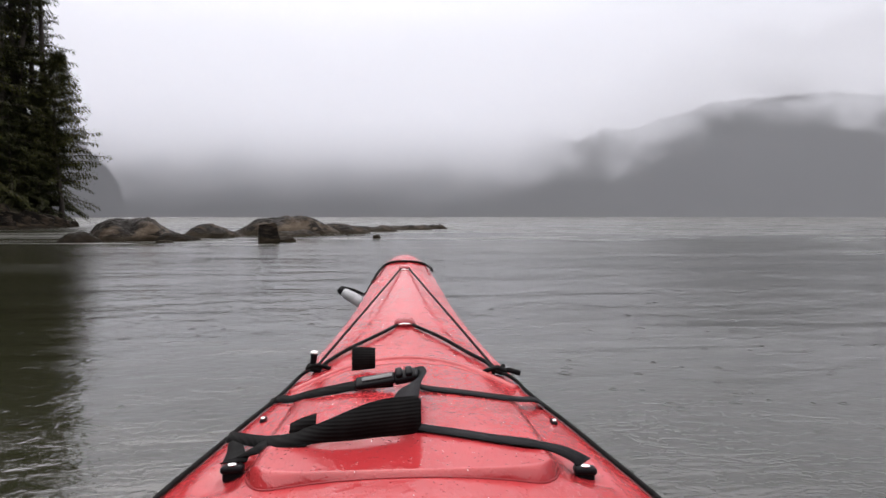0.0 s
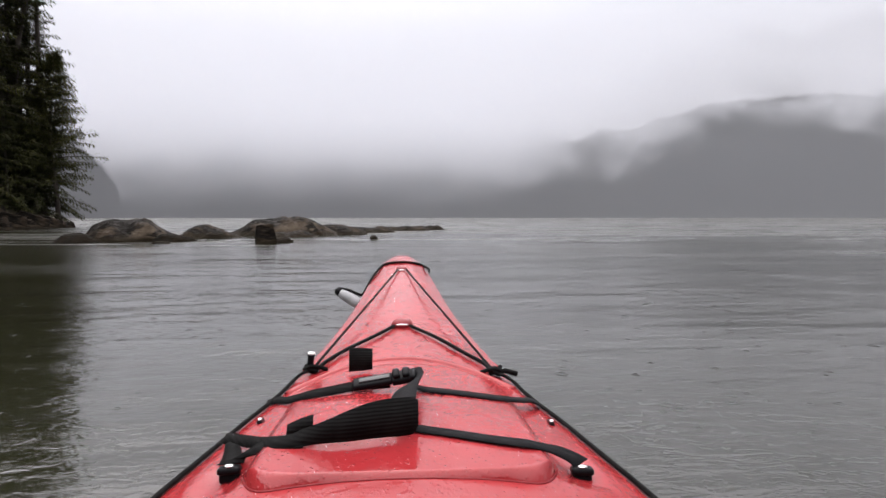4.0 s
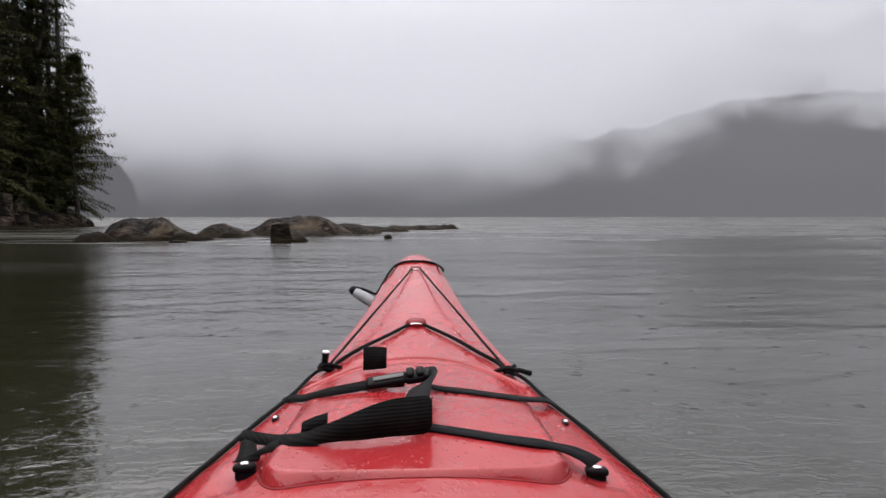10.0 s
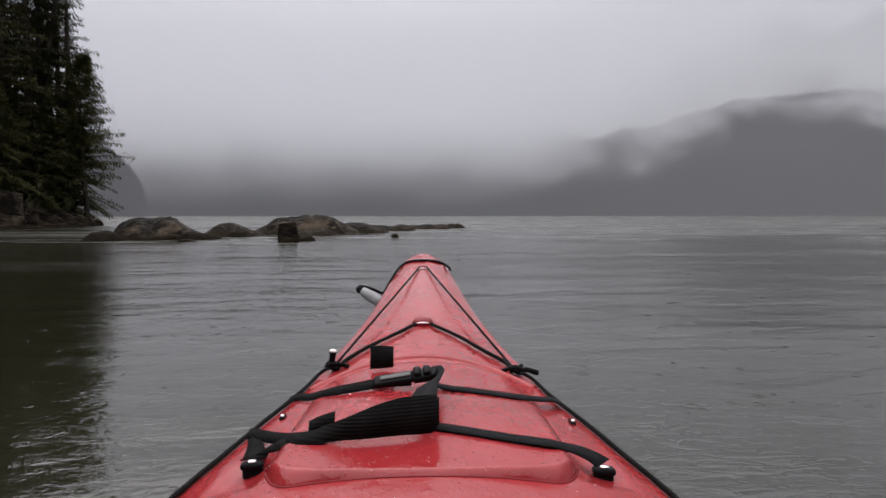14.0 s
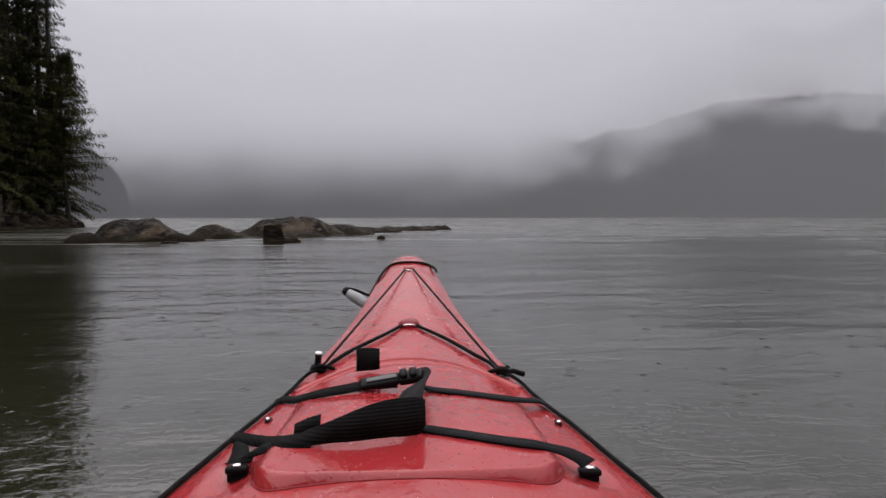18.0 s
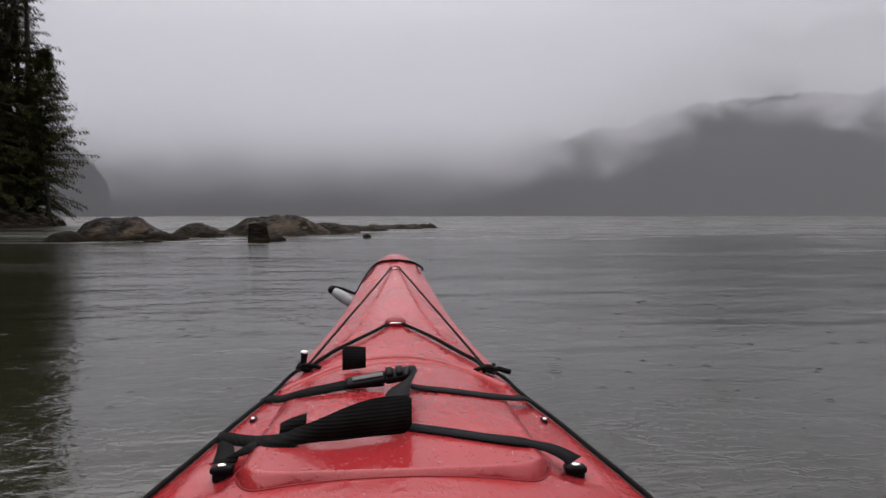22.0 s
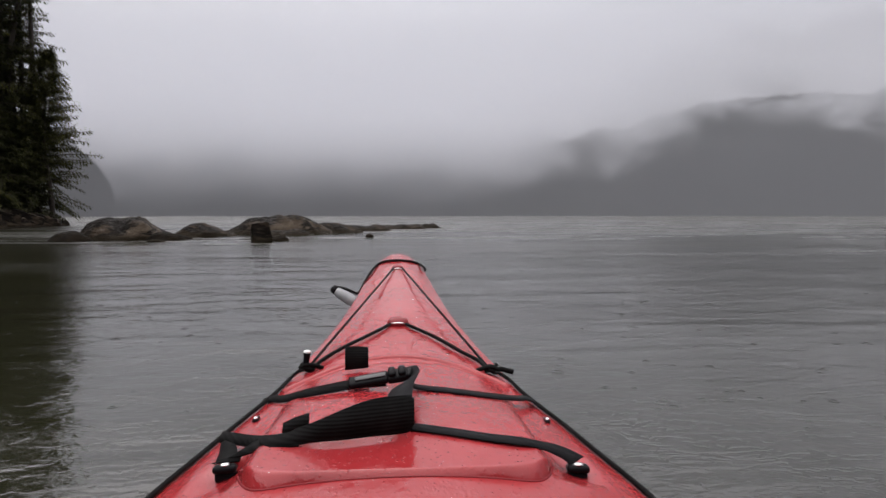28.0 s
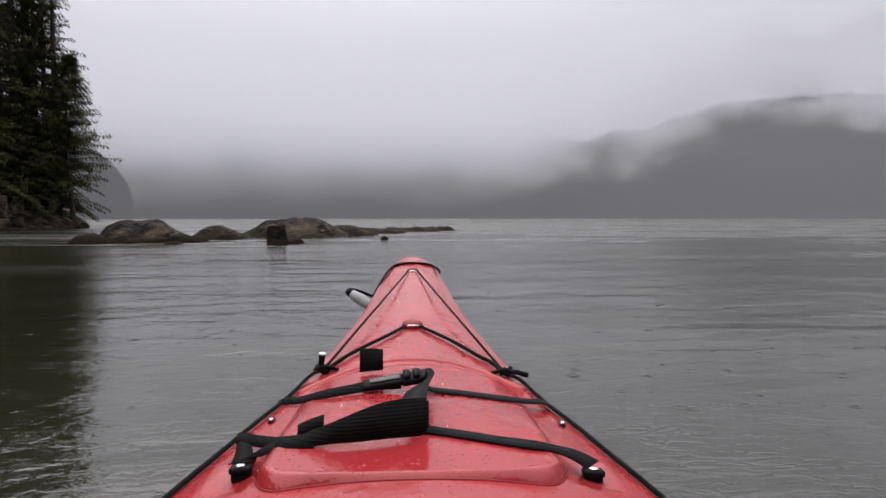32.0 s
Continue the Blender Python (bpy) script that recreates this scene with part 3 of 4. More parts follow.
# trees that form the edge of the wood, then the ranks behind
p = polar(-30.7, 40.2)
plant(LEANING, p.x, p.y, -28, 1.0, 0, True)
placed = [p]
p = polar(-28.5, 38.6)
plant(OVERHANG, p.x, p.y, 20, 1.0, 0, True)
placed.append(p)
EDGE = ((0, -31.2, 39.8, 40, 1.0), (2, -29.3, 40.0, 100, 0.95), (2, -30.0, 41.5, 220, 0.9), (3, -29.4, 39.8, 200, 0.95), (1, -31.8, 39.5, 270, 0.95), (4, -30.6, 41.5, 60, 1.0),
        (3, -29.8, 38.6, 330, 0.75), (0, -32.0, 39.0, 150, 1.05), (1, -33.6, 38.0, 90, 1.05), (3, -31.6, 37.5, 140, 0.8), (3, -34.0, 36.2, 20, 0.9), (4, -35.2, 37.5, 250, 1.05))
used = set()
for kind, b, d, turn, s in EDGE:
    p = polar(b, d)
    plant(KINDS[kind], p.x, p.y, turn, s, 0, kind not in used)
    used.add(kind)
    placed.append(p)
rngt = random.Random(77)
tries = 0
while len(placed) < 60 and tries < 6000:
    tries += 1
    b, d = (rngt.uniform(-75, -30), rngt.uniform(29, 56)) if tries % 3 == 0 else (rngt.uniform(-46, -30.6), rngt.uniform(36, 56))
    p = polar(b, d)
    depth = inland(p.x, p.y)
    if depth < 2.2 or min((p - q).length for q in placed) < (1.7 if depth < 8 else 2.3):
        continue
    kind = rngt.choice((3, 3, 1, 1, 4)) if depth < 4.5 else rngt.choice((0, 0, 1, 2, 4))
    plant(KINDS[kind], p.x, p.y, rngt.uniform(0, 360), rngt.uniform(0.85, 1.15) * (1.55 if depth > 7 and b < -32.5 else 1.0), rngt.uniform(-2, 2))
    placed.append(p)


def shrub(seed, size):
    rng = random.Random(seed)
    bm = bmesh.new()
    verts, faces = [], []
    for _ in range(9):
        a, e = rng.uniform(0, 6.28), rng.uniform(0.3, 1.3)
        tip = Vector((math.cos(a) * math.cos(e), math.sin(a) * math.cos(e), math.sin(e))) * size * rng.uniform(0.7, 1.1)
        mid = tip * 0.5 + Vector((rng.uniform(-0.1, 0.1), rng.uniform(-0.1, 0.1), 0.12)) * size
        tube([Vector((0, 0, 0)), mid, tip], 0.018 * size, 2, 4, 0.3, bm)
        for _k in range(60):
            u = rng.uniform(0.25, 1.05)
            q = mid * (2 * u) if u < 0.5 else mid.lerp(tip, 2 * u - 1)
            d = Vector((rng.gauss(0, 1), rng.gauss(0, 1), rng.gauss(0, 0.8))).normalized()
            spray(verts, faces, q + d * rng.uniform(0, 0.25) * size, d, Vector((0, 0, 1)), rng.uniform(0.10, 0.24), 0.09, rng)
    root = thing("shrub", "tangled brown-green shrub on the bank above the rocks", "shrub", "shrubs on the bank")
    part("stems", bm, BARK, root)
    leaves = new("leaves", solid("leaves", verts, faces, SHRUB, False))
    leaves.parent = root
    return root


BUSHES = [shrub(2, 1.4), shrub(6, 1.1), shrub(9, 1.7)]
done = set()
count = 0
while count < 110:
    p = polar(rngt.uniform(-62, -25.8), rngt.uniform(28, 44))
    if 2.4 < inland(p.x, p.y) < 6.5:
        i = rngt.randint(0, 2)
        plant(BUSHES[i], p.x, p.y, rngt.uniform(0, 360), rngt.uniform(0.7, 1.2), 0, i not in done)
        done.add(i)
        count += 1


# ---- far slopes under rain mist ----
def small_trees(spots, seed, low, high):
    """Many small far conifers: ragged tiers of narrow leaf shapes round a stem."""
    rng = random.Random(seed)
    verts, faces = [], []
    for x, y, z in spots:
        h = rng.uniform(low, high)
        r = h * rng.uniform(0.15, 0.30)
        tiers = 5
        for t in range(tiers):
            zb, zt = z + h * (0.05 + 0.17 * t), z + h * (0.34 + 0.165 * t)
            rr = r * (1 - 0.17 * t) * rng.uniform(0.75, 1.2)
            a0, n = rng.uniform(0, 6.28), 6
            i = len(verts)
            verts.append((x + rng.uniform(-0.1, 0.1) * r, y, min(zt, z + h)))
            for s in range(n):
                q = rr * rng.uniform(0.6, 1.25)
                verts.append((x + q * math.cos(a0 + 6.283 * s / n), y + q * math.sin(a0 + 6.283 * s / n), zb - rng.uniform(0, 0.06) * h))
            faces += [(i, i + 1 + s, i + 1 + (s + 1) % n) for s in range(n)]
    return verts, faces


def slope(name, label, b0, b1, dist, crest, depth, seed, trees, low, high, nb=80, nd=14):
    """A hillside along an arc: crest(bearing) gives its height, depth how far behind its shore the crest lies."""
    verts, faces = [], []

    def place(b, u):
        h = crest(b)
        z = h * (1 - (1 - u) ** 1.6) - 1.0 + 0.08 * h * u * noise.noise((b * 0.25, u * 3.0, seed))
        return polar(b, dist + depth * u, z)

    for i in range(nb + 1):
        for j in range(nd + 1):
            verts.append(place(b0 + (b1 - b0) * i / nb, j / nd))
    for i in range(nb):
        for j in range(nd):
            a = i * (nd + 1) + j
            faces.append((a, a + 1, a + nd + 2, a + nd + 1))
    land = new(name, solid(name, verts, faces, FAR_SLOPE))
    tagged(land, label, "hillside", kind="structure")
    rng = random.Random(seed)
    spots = [tuple(place(rng.uniform(b0, b1), rng.random() ** 1.3) - Vector((0, 0, 0.5))) for _ in range(trees)]
    spots += [tuple(place(rng.uniform(b0, b1), rng.uniform(0.9, 1.0)) - Vector((0, 0, rng.uniform(0.5, 0.6 * low)))) for _ in range(trees // 4)]
    v, f = small_trees(spots, seed + 1, low, high)
    wood = new("far_forest", solid("far_forest", v, f, FAR_NEEDLE, False))
    return tagged(wood, "dense far conifer forest greyed by rain mist", "forest", kind="stuff")


def bell(x, c, w):
    return math.exp(-((x - c) / w) ** 2)


slope("headland", "steep wooded headland dropping to the sea", -46, -24.2, 290,
      lambda b: 37 * min(1.0, max(0.02, (-24.0 - b) / 4.6)) ** 0.60 + 4 * noise.noise((b * 0.5, 2.0, 0.0)), 69, 41, 2600, 4.8, 13)
slope("far_hillside", "long wooded hillside across the sound, half hidden by mist", -60, 75, 640,
      lambda b: 112 + 12 * bell(b, -18, 6) + 8 * bell(b, 2, 5) - 14 * bell(b, 17, 5) + 18 / (1 + math.exp(-(b - 24.5) * 0.9)) + 9 * noise.noise((b * 0.35, 0.0, 4.0)) + 5 * noise.noise((b * 1.4, 0.0, 4.0)), 160, 52, 15000, 6, 9.5, 200)
slope("cloudy_ridge", "higher wooded ridge fading into low cloud", 4, 80, 1000,
      lambda b: 225 * smooth01((b - 3) / 5) + 100 / (1 + math.exp(-(b - 22) * 0.35)) + 20 * noise.noise((b * 0.25, 0.0, 8.0)), 260, 63, 3000, 14, 24, 140)

# Out of view: added with its trees to block low skylight and darken reflections.
slope("hillside_astern", "unseen wooded hillside added astern to darken reflections", 84, 300, 230,
      lambda b: 170 * min(1.0, (b - 80) / 40, (304 - b) / 40) + 8 * noise.noise((b * 0.1, 0.0, 6.0)), 120, 74, 1500, 7, 13, 90)

# ---- mist: thin sheets of drifting cloud between the slopes, lit by the sky ----
def mist(name, label, radius, top, low, high, base, full, wisps, right, fade=0.3, tone=1.0, behind=0.5):
    """low..high: the heights over which the mist closes; right: how much higher that lies towards the steep end of the sound; fade: where it thins out, as a share of top; behind: the share of its light that comes through from behind."""
    f = Mat(name, (0.9, 0.9, 0.92))
    t = f.t
    t.nodes.remove(f.p)
    g = t.nodes.new("ShaderNodeNewGeometry")
    s = t.nodes.new("ShaderNodeSeparateXYZ")
    f.link(g.outputs["Position"], s.inputs[0])
    side = f.ramp(f.math("DIVIDE", s.outputs[0], radius), ((0.16, 0.0), (0.46, 1.0)))
    lift = f.math("MULTIPLY", side, right)
    n1 = f.noise(1.0 / (0.13 * radius), 4, 0.5, stretch=(1, 1, 1.6), warp=0.25)
    n2 = f.noise(1.0 / (0.04 * radius), 5, 0.6, stretch=(1, 1, 1.2), warp=0.2)
    h = f.math("SUBTRACT", s.outputs[2], lift)
    torn = f.math("MULTIPLY_ADD", side, 0.75 * wisps, 0.25 * wisps)
    h = f.math("MULTIPLY_ADD", f.math("SUBTRACT", n1, 0.5), torn, h)
    h = f.math("MULTIPLY_ADD", f.math("SUBTRACT", n2, 0.5), f.math("MULTIPLY", torn, 0.55), h)
    mr = t.nodes.new("ShaderNodeMapRange")
    mr.interpolation_type = "SMOOTHSTEP"
    for i, v in ((1, low), (2, high), (3, base), (4, full)):
        mr.inputs[i].default_value = v
    f.link(h, mr.inputs[0])
    end = t.nodes.new("ShaderNodeMapRange")
    end.interpolation_type = "SMOOTHSTEP"
    for i, v in ((1, top * fade), (2, top * 0.98), (3, 1.0), (4, 0.0)):
        end.inputs[i].default_value = v
    f.link(s.outputs[2], end.inputs[0])
    alpha = f.math("MULTIPLY", mr.outputs[0], end.outputs[0])
    dif, trl, tra = (t.nodes.new("ShaderNode" + q) for q in ("BsdfDiffuse", "BsdfTranslucent", "BsdfTransparent"))
    for q in (dif, trl):
        q.inputs[0].default_value = (0.715 * tone, 0.730 * tone, 0.765 * tone, 1)
    m1, m2 = t.nodes.new("ShaderNodeMixShader"), t.nodes.new("ShaderNodeMixShader")
    m1.inputs[0].default_value = behind
    f.link(dif.outputs[0], m1.inputs[1]).link(trl.outputs[0], m1.inputs[2])
    f.link(alpha, m2.inputs[0]).link(tra.outputs[0], m2.inputs[1]).link(m1.outputs[0], m2.inputs[2])
    f.link(m2.outputs[0], t.nodes["Material Output"].inputs[0])
    verts, faces = [], []
    nb = 60
    for i in range(nb + 1):
        b = -70 + 150 * i / nb
        verts += [polar(b, radius, 0.0), polar(b, radius, top)]
    faces = [(2 * i, 2 * i + 2, 2 * i + 3, 2 * i + 1) for i in range(nb)]
    ob = new(name, solid(name, verts, faces, f.m))
    ob.visible_shadow = False
    return tagged(ob, label, "mist", kind="structure")


mist("rain_mist", "thin veil of rain mist over the sound", 275, 164, 0, 60, 0.475, 0.48, 10, 10, 0.7, 0.54, 0.0)
for r in (450, 530, 595):
    mist("low_cloud", "torn low cloud hanging on the hillside", r, 0.40 * r, 0.008 * r, 0.150 * r, 0.0, 0.36, 0.22 * r, 0.070 * r, 0.3, 1.2)
mist("cloud_bank", "grey cloud bank lying against the upper hillside", 630, 300, 34, 106, 0.01, 0.96, 62, 76, 0.3, 1.2)
mist("cloud_bank", "even grey mist filling the valley behind the hillside", 930, 450, 100, 300, 0.72, 0.84, 110, 60, 0.3, 1.2)


# ---- kayak ----
# stations along the boat: y, half beam, sheer height, ridge height
STATIONS = ((-2.45, 0.03, 0.40, 0.41), (-2.1, 0.10, 0.36, 0.385), (-1.5, 0.24, 0.29, 0.335), (-0.8, 0.305, 0.262, 0.315), (0, 0.315, 0.25, 0.305),
            (0.4, 0.312, 0.25, 0.300), (0.72, 0.290, 0.25, 0.299), (1.04, 0.228, 0.262, 0.292), (1.27, 0.182, 0.285, 0.304), (1.5, 0.150, 0.307, 0.326),
            (1.71, 0.127, 0.33, 0.359), (2.0, 0.093, 0.383, 0.412), (2.16, 0.070, 0.410, 0.438), (2.235, 0.045, 0.420, 0.440), (2.26, 0.018, 0.420, 0.430))


def station(key, y):
    n = len(STATIONS)
    i = 0
    while i < n - 2 and STATIONS[i + 1][0] < y:
        i += 1

    def slope_at(j):
        a, b = max(j - 1, 0), min(j + 1, n - 1)
        return (STATIONS[b][key] - STATIONS[a][key]) / (STATIONS[b][0] - STATIONS[a][0])

    h = STATIONS[i + 1][0] - STATIONS[i][0]
    u = min(max((y - STATIONS[i][0]) / h, 0), 1)
    return ((2 * u ** 3 - 3 * u * u + 1) * STATIONS[i][key] + (u ** 3 - 2 * u * u + u) * h * slope_at(i)
            + (3 * u * u - 2 * u ** 3) * STATIONS[i + 1][key] + (u ** 3 - u * u) * h * slope_at(i + 1))


def deck_z(x, y):
    b, s, r = (station(q, y) for q in (1, 2, 3))
    return s + (r - s) * (1 - min(abs(x) / b, 1) ** 2.2)


HATCH_REAR, HATCH_FRONT, HATCH_HALF = 0.642, 1.205, 0.184


def hatch_edge(a):
    """The hatch cover's rear edge, with rounded corners; a: 0 on the centre line, 1 at its sides."""
    return HATCH_REAR + 0.06 * (max(0.0, a - 0.72) / 0.28) ** 3


def hatch_rise(x, y):
    """How far the hatch cover stands over the crowned deck: most at its sides, flush at its front."""
    a = abs(x) / HATCH_HALF
    rear, front = hatch_edge(a), HATCH_FRONT - 0.12 * a * a
    if a >= 1 or y <= rear or y > front:
        return 0.0
    e = min((y - rear) / (0.008 + 0.040 * max(0.0, a - 0.6)), (1 - a) * HATCH_HALF / 0.024, 1.0)
    return (0.006 + 0.015 * a * a) * math.sin(math.pi / 2 * e) ** 0.85 * smooth01((front - y) / 0.34 + 0.06)


def pocket(x, y):
    """Moulded recess for the strap lugs beside the hatch."""
    return -0.010 * math.exp(-((abs(x) - 0.212) / 0.024) ** 4 - ((y - 0.715) / 0.045) ** 4)


def top_z(x, y):
    return deck_z(x, y) + hatch_rise(x, y) + pocket(x, y)


def on_deck(x, y, lift=0.0):
    return Vector((x, y, top_z(x, y) + lift))


kayak = thing("kayak", "glossy wet red plastic sea kayak with black straps and deck lines", "kayak")


def build_deck():
    bm = bmesh.new()
    ys = [-2.45 + 0.05 * i for i in range(57)] + [0.40 + 0.02 * i for i in range(1, 11)] + [0.60 + 0.006 * i for i in range(1, 34)] + [0.798 + 0.0165 * i for i in range(1, 89)]
    ys = [y for y in ys if y < 2.255] + [2.26]
    rows = []
    for y in ys:
        b = station(1, y)
        rows.append([bm.verts.new((b * u, y, deck_z(b * u, y) + pocket(b * u, y))) for u in [math.sin(math.pi / 2 * (-1 + 2 * i / 90)) for i in range(91)]])
    for u, v in zip(rows, rows[1:]):
        for i in range(90):
            bm.faces.new((u[i], u[i + 1], v[i + 1], v[i]))
    return bm


def build_hull():
    bm = bmesh.new()
    ys = [-2.45 + 4.71 * i / 80 for i in range(81)]
    rows = []
    for y in ys:
        b, s = station(1, y), station(2, y)
        keel = -0.10 + 0.36 * (abs(y + 0.1) / 2.4) ** 5
        rows.append([bm.verts.new((b * math.cos(math.pi * i / 16) * (1 + 0.01 * math.sin(math.pi * i / 16)), y, s - (s - keel) * math.sin(math.pi * i / 16) ** 0.8)) for i in range(17)])
    for u, v in zip(rows, rows[1:]):
        for i in range(16):
            bm.faces.new((u[i], u[i + 1], v[i + 1], v[i]))
    bm.faces.new(rows[-1])
    bm.faces.new(rows[0][::-1])
    return bm


def build_hatch():
    bm = bmesh.new()
    nx, ny = 96, 110
    grid = {}
    for i in range(nx + 1):
        x = HATCH_HALF * math.sin(math.pi / 2 * (-1 + 2 * i / nx))
        a = abs(x) / HATCH_HALF
        rear, front = hatch_edge(a), HATCH_FRONT - 0.12 * a * a
        for j in range(ny + 1):
            y = rear + (front - rear) * (j / ny) ** 2.6
            r = hatch_rise(x, y)
            grid[i, j] = bm.verts.new((x, y, deck_z(x, y) + (r if r > 0.0004 else -0.004)))
    for i in range(nx):
        for j in range(ny):
            bm.faces.new((grid[i, j], grid[i + 1, j], grid[i + 1, j + 1], grid[i, j + 1]))
    return bm


part("deck", build_deck(), RED, kayak)
part("hull", build_hull(), RED, kayak)
part("hatch_cover", build_hatch(), RED, kayak, "raised red hatch cover with rounded rear edge")
# seam round the back and sides of the hatch cover
seam = []
for i in range(41):
    x = HATCH_HALF * math.sin(math.pi / 2 * (-1 + i / 20)) * 0.998
    y = hatch_edge(abs(x) / HATCH_HALF) - 0.001
    seam.append(Vector((x, y, deck_z(x, y) + pocket(x, y) + 0.0002)))
part("hatch_seam", tube(seam, 0.0014, 3, 8), RED_DARK, kayak, "dark seam behind the hatch cover")
# moulded welt in front of the hatch
part("welt", tube([on_deck(0.200 * u, HATCH_FRONT - 0.125 * u * u - 0.004, -0.0035) for u in [-1 + 0.1 * i for i in range(21)]], 0.0075, 3, 10), RED, kayak, "moulded red ridge round the hatch")


def cord(name, points, radius, label="", material=None):
    return part(name, tube(points, radius, 5, 8), material or CORD, kayak, label)


# perimeter lines along both gunwales
KNOTS = (on_deck(-0.174, 1.165, 0.007), on_deck(0.178, 1.131, 0.007))
for sgn, kn in zip((-1, 1), KNOTS):
    pts = []
    for i in range(24):
        y = 0.10 + (kn.y - 0.13) * i / 23
        x = sgn * (station(1, y) - 0.009 + 0.002 * math.sin(i * 1.1))
        pts.append(Vector((x, y, deck_z(x, y) + 0.005)))
    pts.append(kn + Vector((sgn * 0.012, -0.02, 0)))
    pts.append(kn)
    cord("perimeter_line", pts, 0.0034, "black cord along the gunwale")

TIE = on_deck(0.001, 1.965, 0.004)
LOOP = on_deck(0.0005, 1.431, 0.005)
for sgn, kn, bungee in ((-1, KNOTS[0], ((-0.060, 1.3518), (-0.1153, 1.2684), (-0.150, 1.203))),
                        (1, KNOTS[1], ((0.0778, 1.3342), (0.1301, 1.235), (0.163, 1.180)))):
    tie = TIE + Vector((sgn * 0.013, -0.002, 0.001))
    end = kn + Vector((-sgn * 0.004, 0.012, 0.002))
    cord("deck_line", [tie] + [max(tie.lerp(end, u), on_deck(*tie.lerp(end, u).xy, 0.003), key=lambda q: q.z) for u in (0.2, 0.4, 0.6, 0.8)] + [end], 0.0027, "thin black cord running to the bow")
    cord("bungee", [LOOP + Vector((sgn * 0.019, 0, 0))] + [on_deck(x, y, 0.007) for x, y in bungee] + [kn + Vector((-sgn * 0.010, 0, 0))], 0.0040, "black elastic cord over the deck")
    # tangled knot: two tight turns round each other and a bight
    rk = random.Random(3 + sgn)
    for r, w in ((0.0112, 0.0), (0.0085, 1.6)):
        kp = [kn + Vector((r * math.cos(i * 1.05 + w) * rk.uniform(0.8, 1.15), 0.8 * r * math.sin(i * 1.05 + w), 0.0055 * math.sin(i * 0.7 + w) + 0.003)) for i in range(11)]
        cord("knot", kp, 0.0036, "bulky black cord knot")
    cord("knot", [kn + Vector((-sgn * 0.030, 0.006, 0.0)), kn + Vector((-sgn * 0.016, -0.003, 0.007)), kn + Vector((0, -0.008, 0.009)), kn + Vector((sgn * 0.013, -0.010, 0.003))], 0.0038, "bulky black cord knot")
cord("loose_end", [KNOTS[1], KNOTS[1] + Vector((0.016, -0.008, 0.006)), KNOTS[1] + Vector((0.027, -0.013, 0.004)), KNOTS[1] + Vector((0.037, -0.012, 0.001))], 0.0050, "frayed end of black cord")
cord("loose_end", [KNOTS[1] + Vector((0.004, 0.004, 0.006)), KNOTS[1] + Vector((0.010, 0.010, 0.011))], 0.0042)
peg_turn = Matrix.Rotation(radians(6), 3, "Y")
peg = part("toggle_lock", lathe(((0.0072, 0), (0.0072, 0.006), (0.0058, 0.012), (0.0060, 0.023), (0.0072, 0.029)), KNOTS[0] + Vector((-0.002, 0.002, 0.002)), 16, peg_turn), PLASTIC, kayak, "upright black cord lock")
part("cap", lathe(((0.0070, 0.0), (0.0075, 0.0012), (0.0066, 0.0034), (0.003, 0.0046)), KNOTS[0] + Vector((0.0011, 0.002, 0.0308)), 16, peg_turn), WHITE, peg, "white cap")

# moulded boss and staple where the cords meet the deck
for at, r in ((on_deck(0, 1.452), 0.026), (on_deck(0, 1.985, -0.007), 0.022)):
    # the darker red stands in for the dull deck mirrored in the boss
    boss = part("rope_boss", lathe(((r, -0.006), (r * 0.98, 0.003), (r * 0.88, 0.009), (r * 0.55, 0.014), (r * 0.1, 0.016)), at, 28), RED_DARK, kayak, "red moulded boss with its dull reflection painted darker")
    front = at + Vector((0, -r * 0.80, 0.004))
    part("staple", tube([front + Vector((q * r * 0.52, -0.004 * (1 - q * q), 0.002 * (1 - q * q))) for q in (-1, -0.5, 0, 0.5, 1)], 0.0021, 4, 8), STEEL, boss, "bright steel staple")
    # no hollow is cut: a black block gives the slot's shade
    part("slot_shade_block", block((r * 1.3, 0.008, 0.004), front + Vector((0, 0.005, -0.001)), 0.0015, 2), PLASTIC, boss, "black block for the shade in the slot behind the staple")

# bow: grab line over the nose and the carrying toggle that hangs beside it
grab = [Vector((0.0917, 2.030, 0.397)), Vector((0.0885, 2.055, 0.404)), on_deck(0.074, 2.115, 0.004), on_deck(0.0476, 2.082, 0.004), on_deck(0, 2.063, 0.004), on_deck(-0.043, 2.0755, 0.004), on_deck(-0.070, 2.080, 0.004),
        Vector((-0.0879, 2.0, 0.393)), Vector((-0.1035, 1.93, 0.369)), Vector((-0.1200, 1.88, 0.3415)), Vector((-0.135, 1.865, 0.345)), Vector((-0.1593, 1.86, 0.3565)), Vector((-0.193, 1.858, 0.364))]
cord("grab_line", grab, 0.0040, "black bow grab line")
TOG = Vector((-0.1150, 1.840, 0.308))
ax = (Vector((-0.1987, 1.860, 0.358)) - TOG).normalized()
turn = ax.to_track_quat("Z", "Y").to_matrix()
toggle = part("carry_toggle", lathe(((0.006, 0.0), (0.013, 0.006), (0.0165, 0.026), (0.0170, 0.050), (0.0145, 0.076), (0.0100, 0.090)), TOG, 20, turn), GREY_PLASTIC, kayak, "pale grey carrying toggle")
part("end_cap", lathe(((0.0122, 0.0), (0.0128, 0.006), (0.0105, 0.014), (0.005, 0.018)), TOG + ax * 0.084, 20, turn), PLASTIC, toggle, "black end cap")


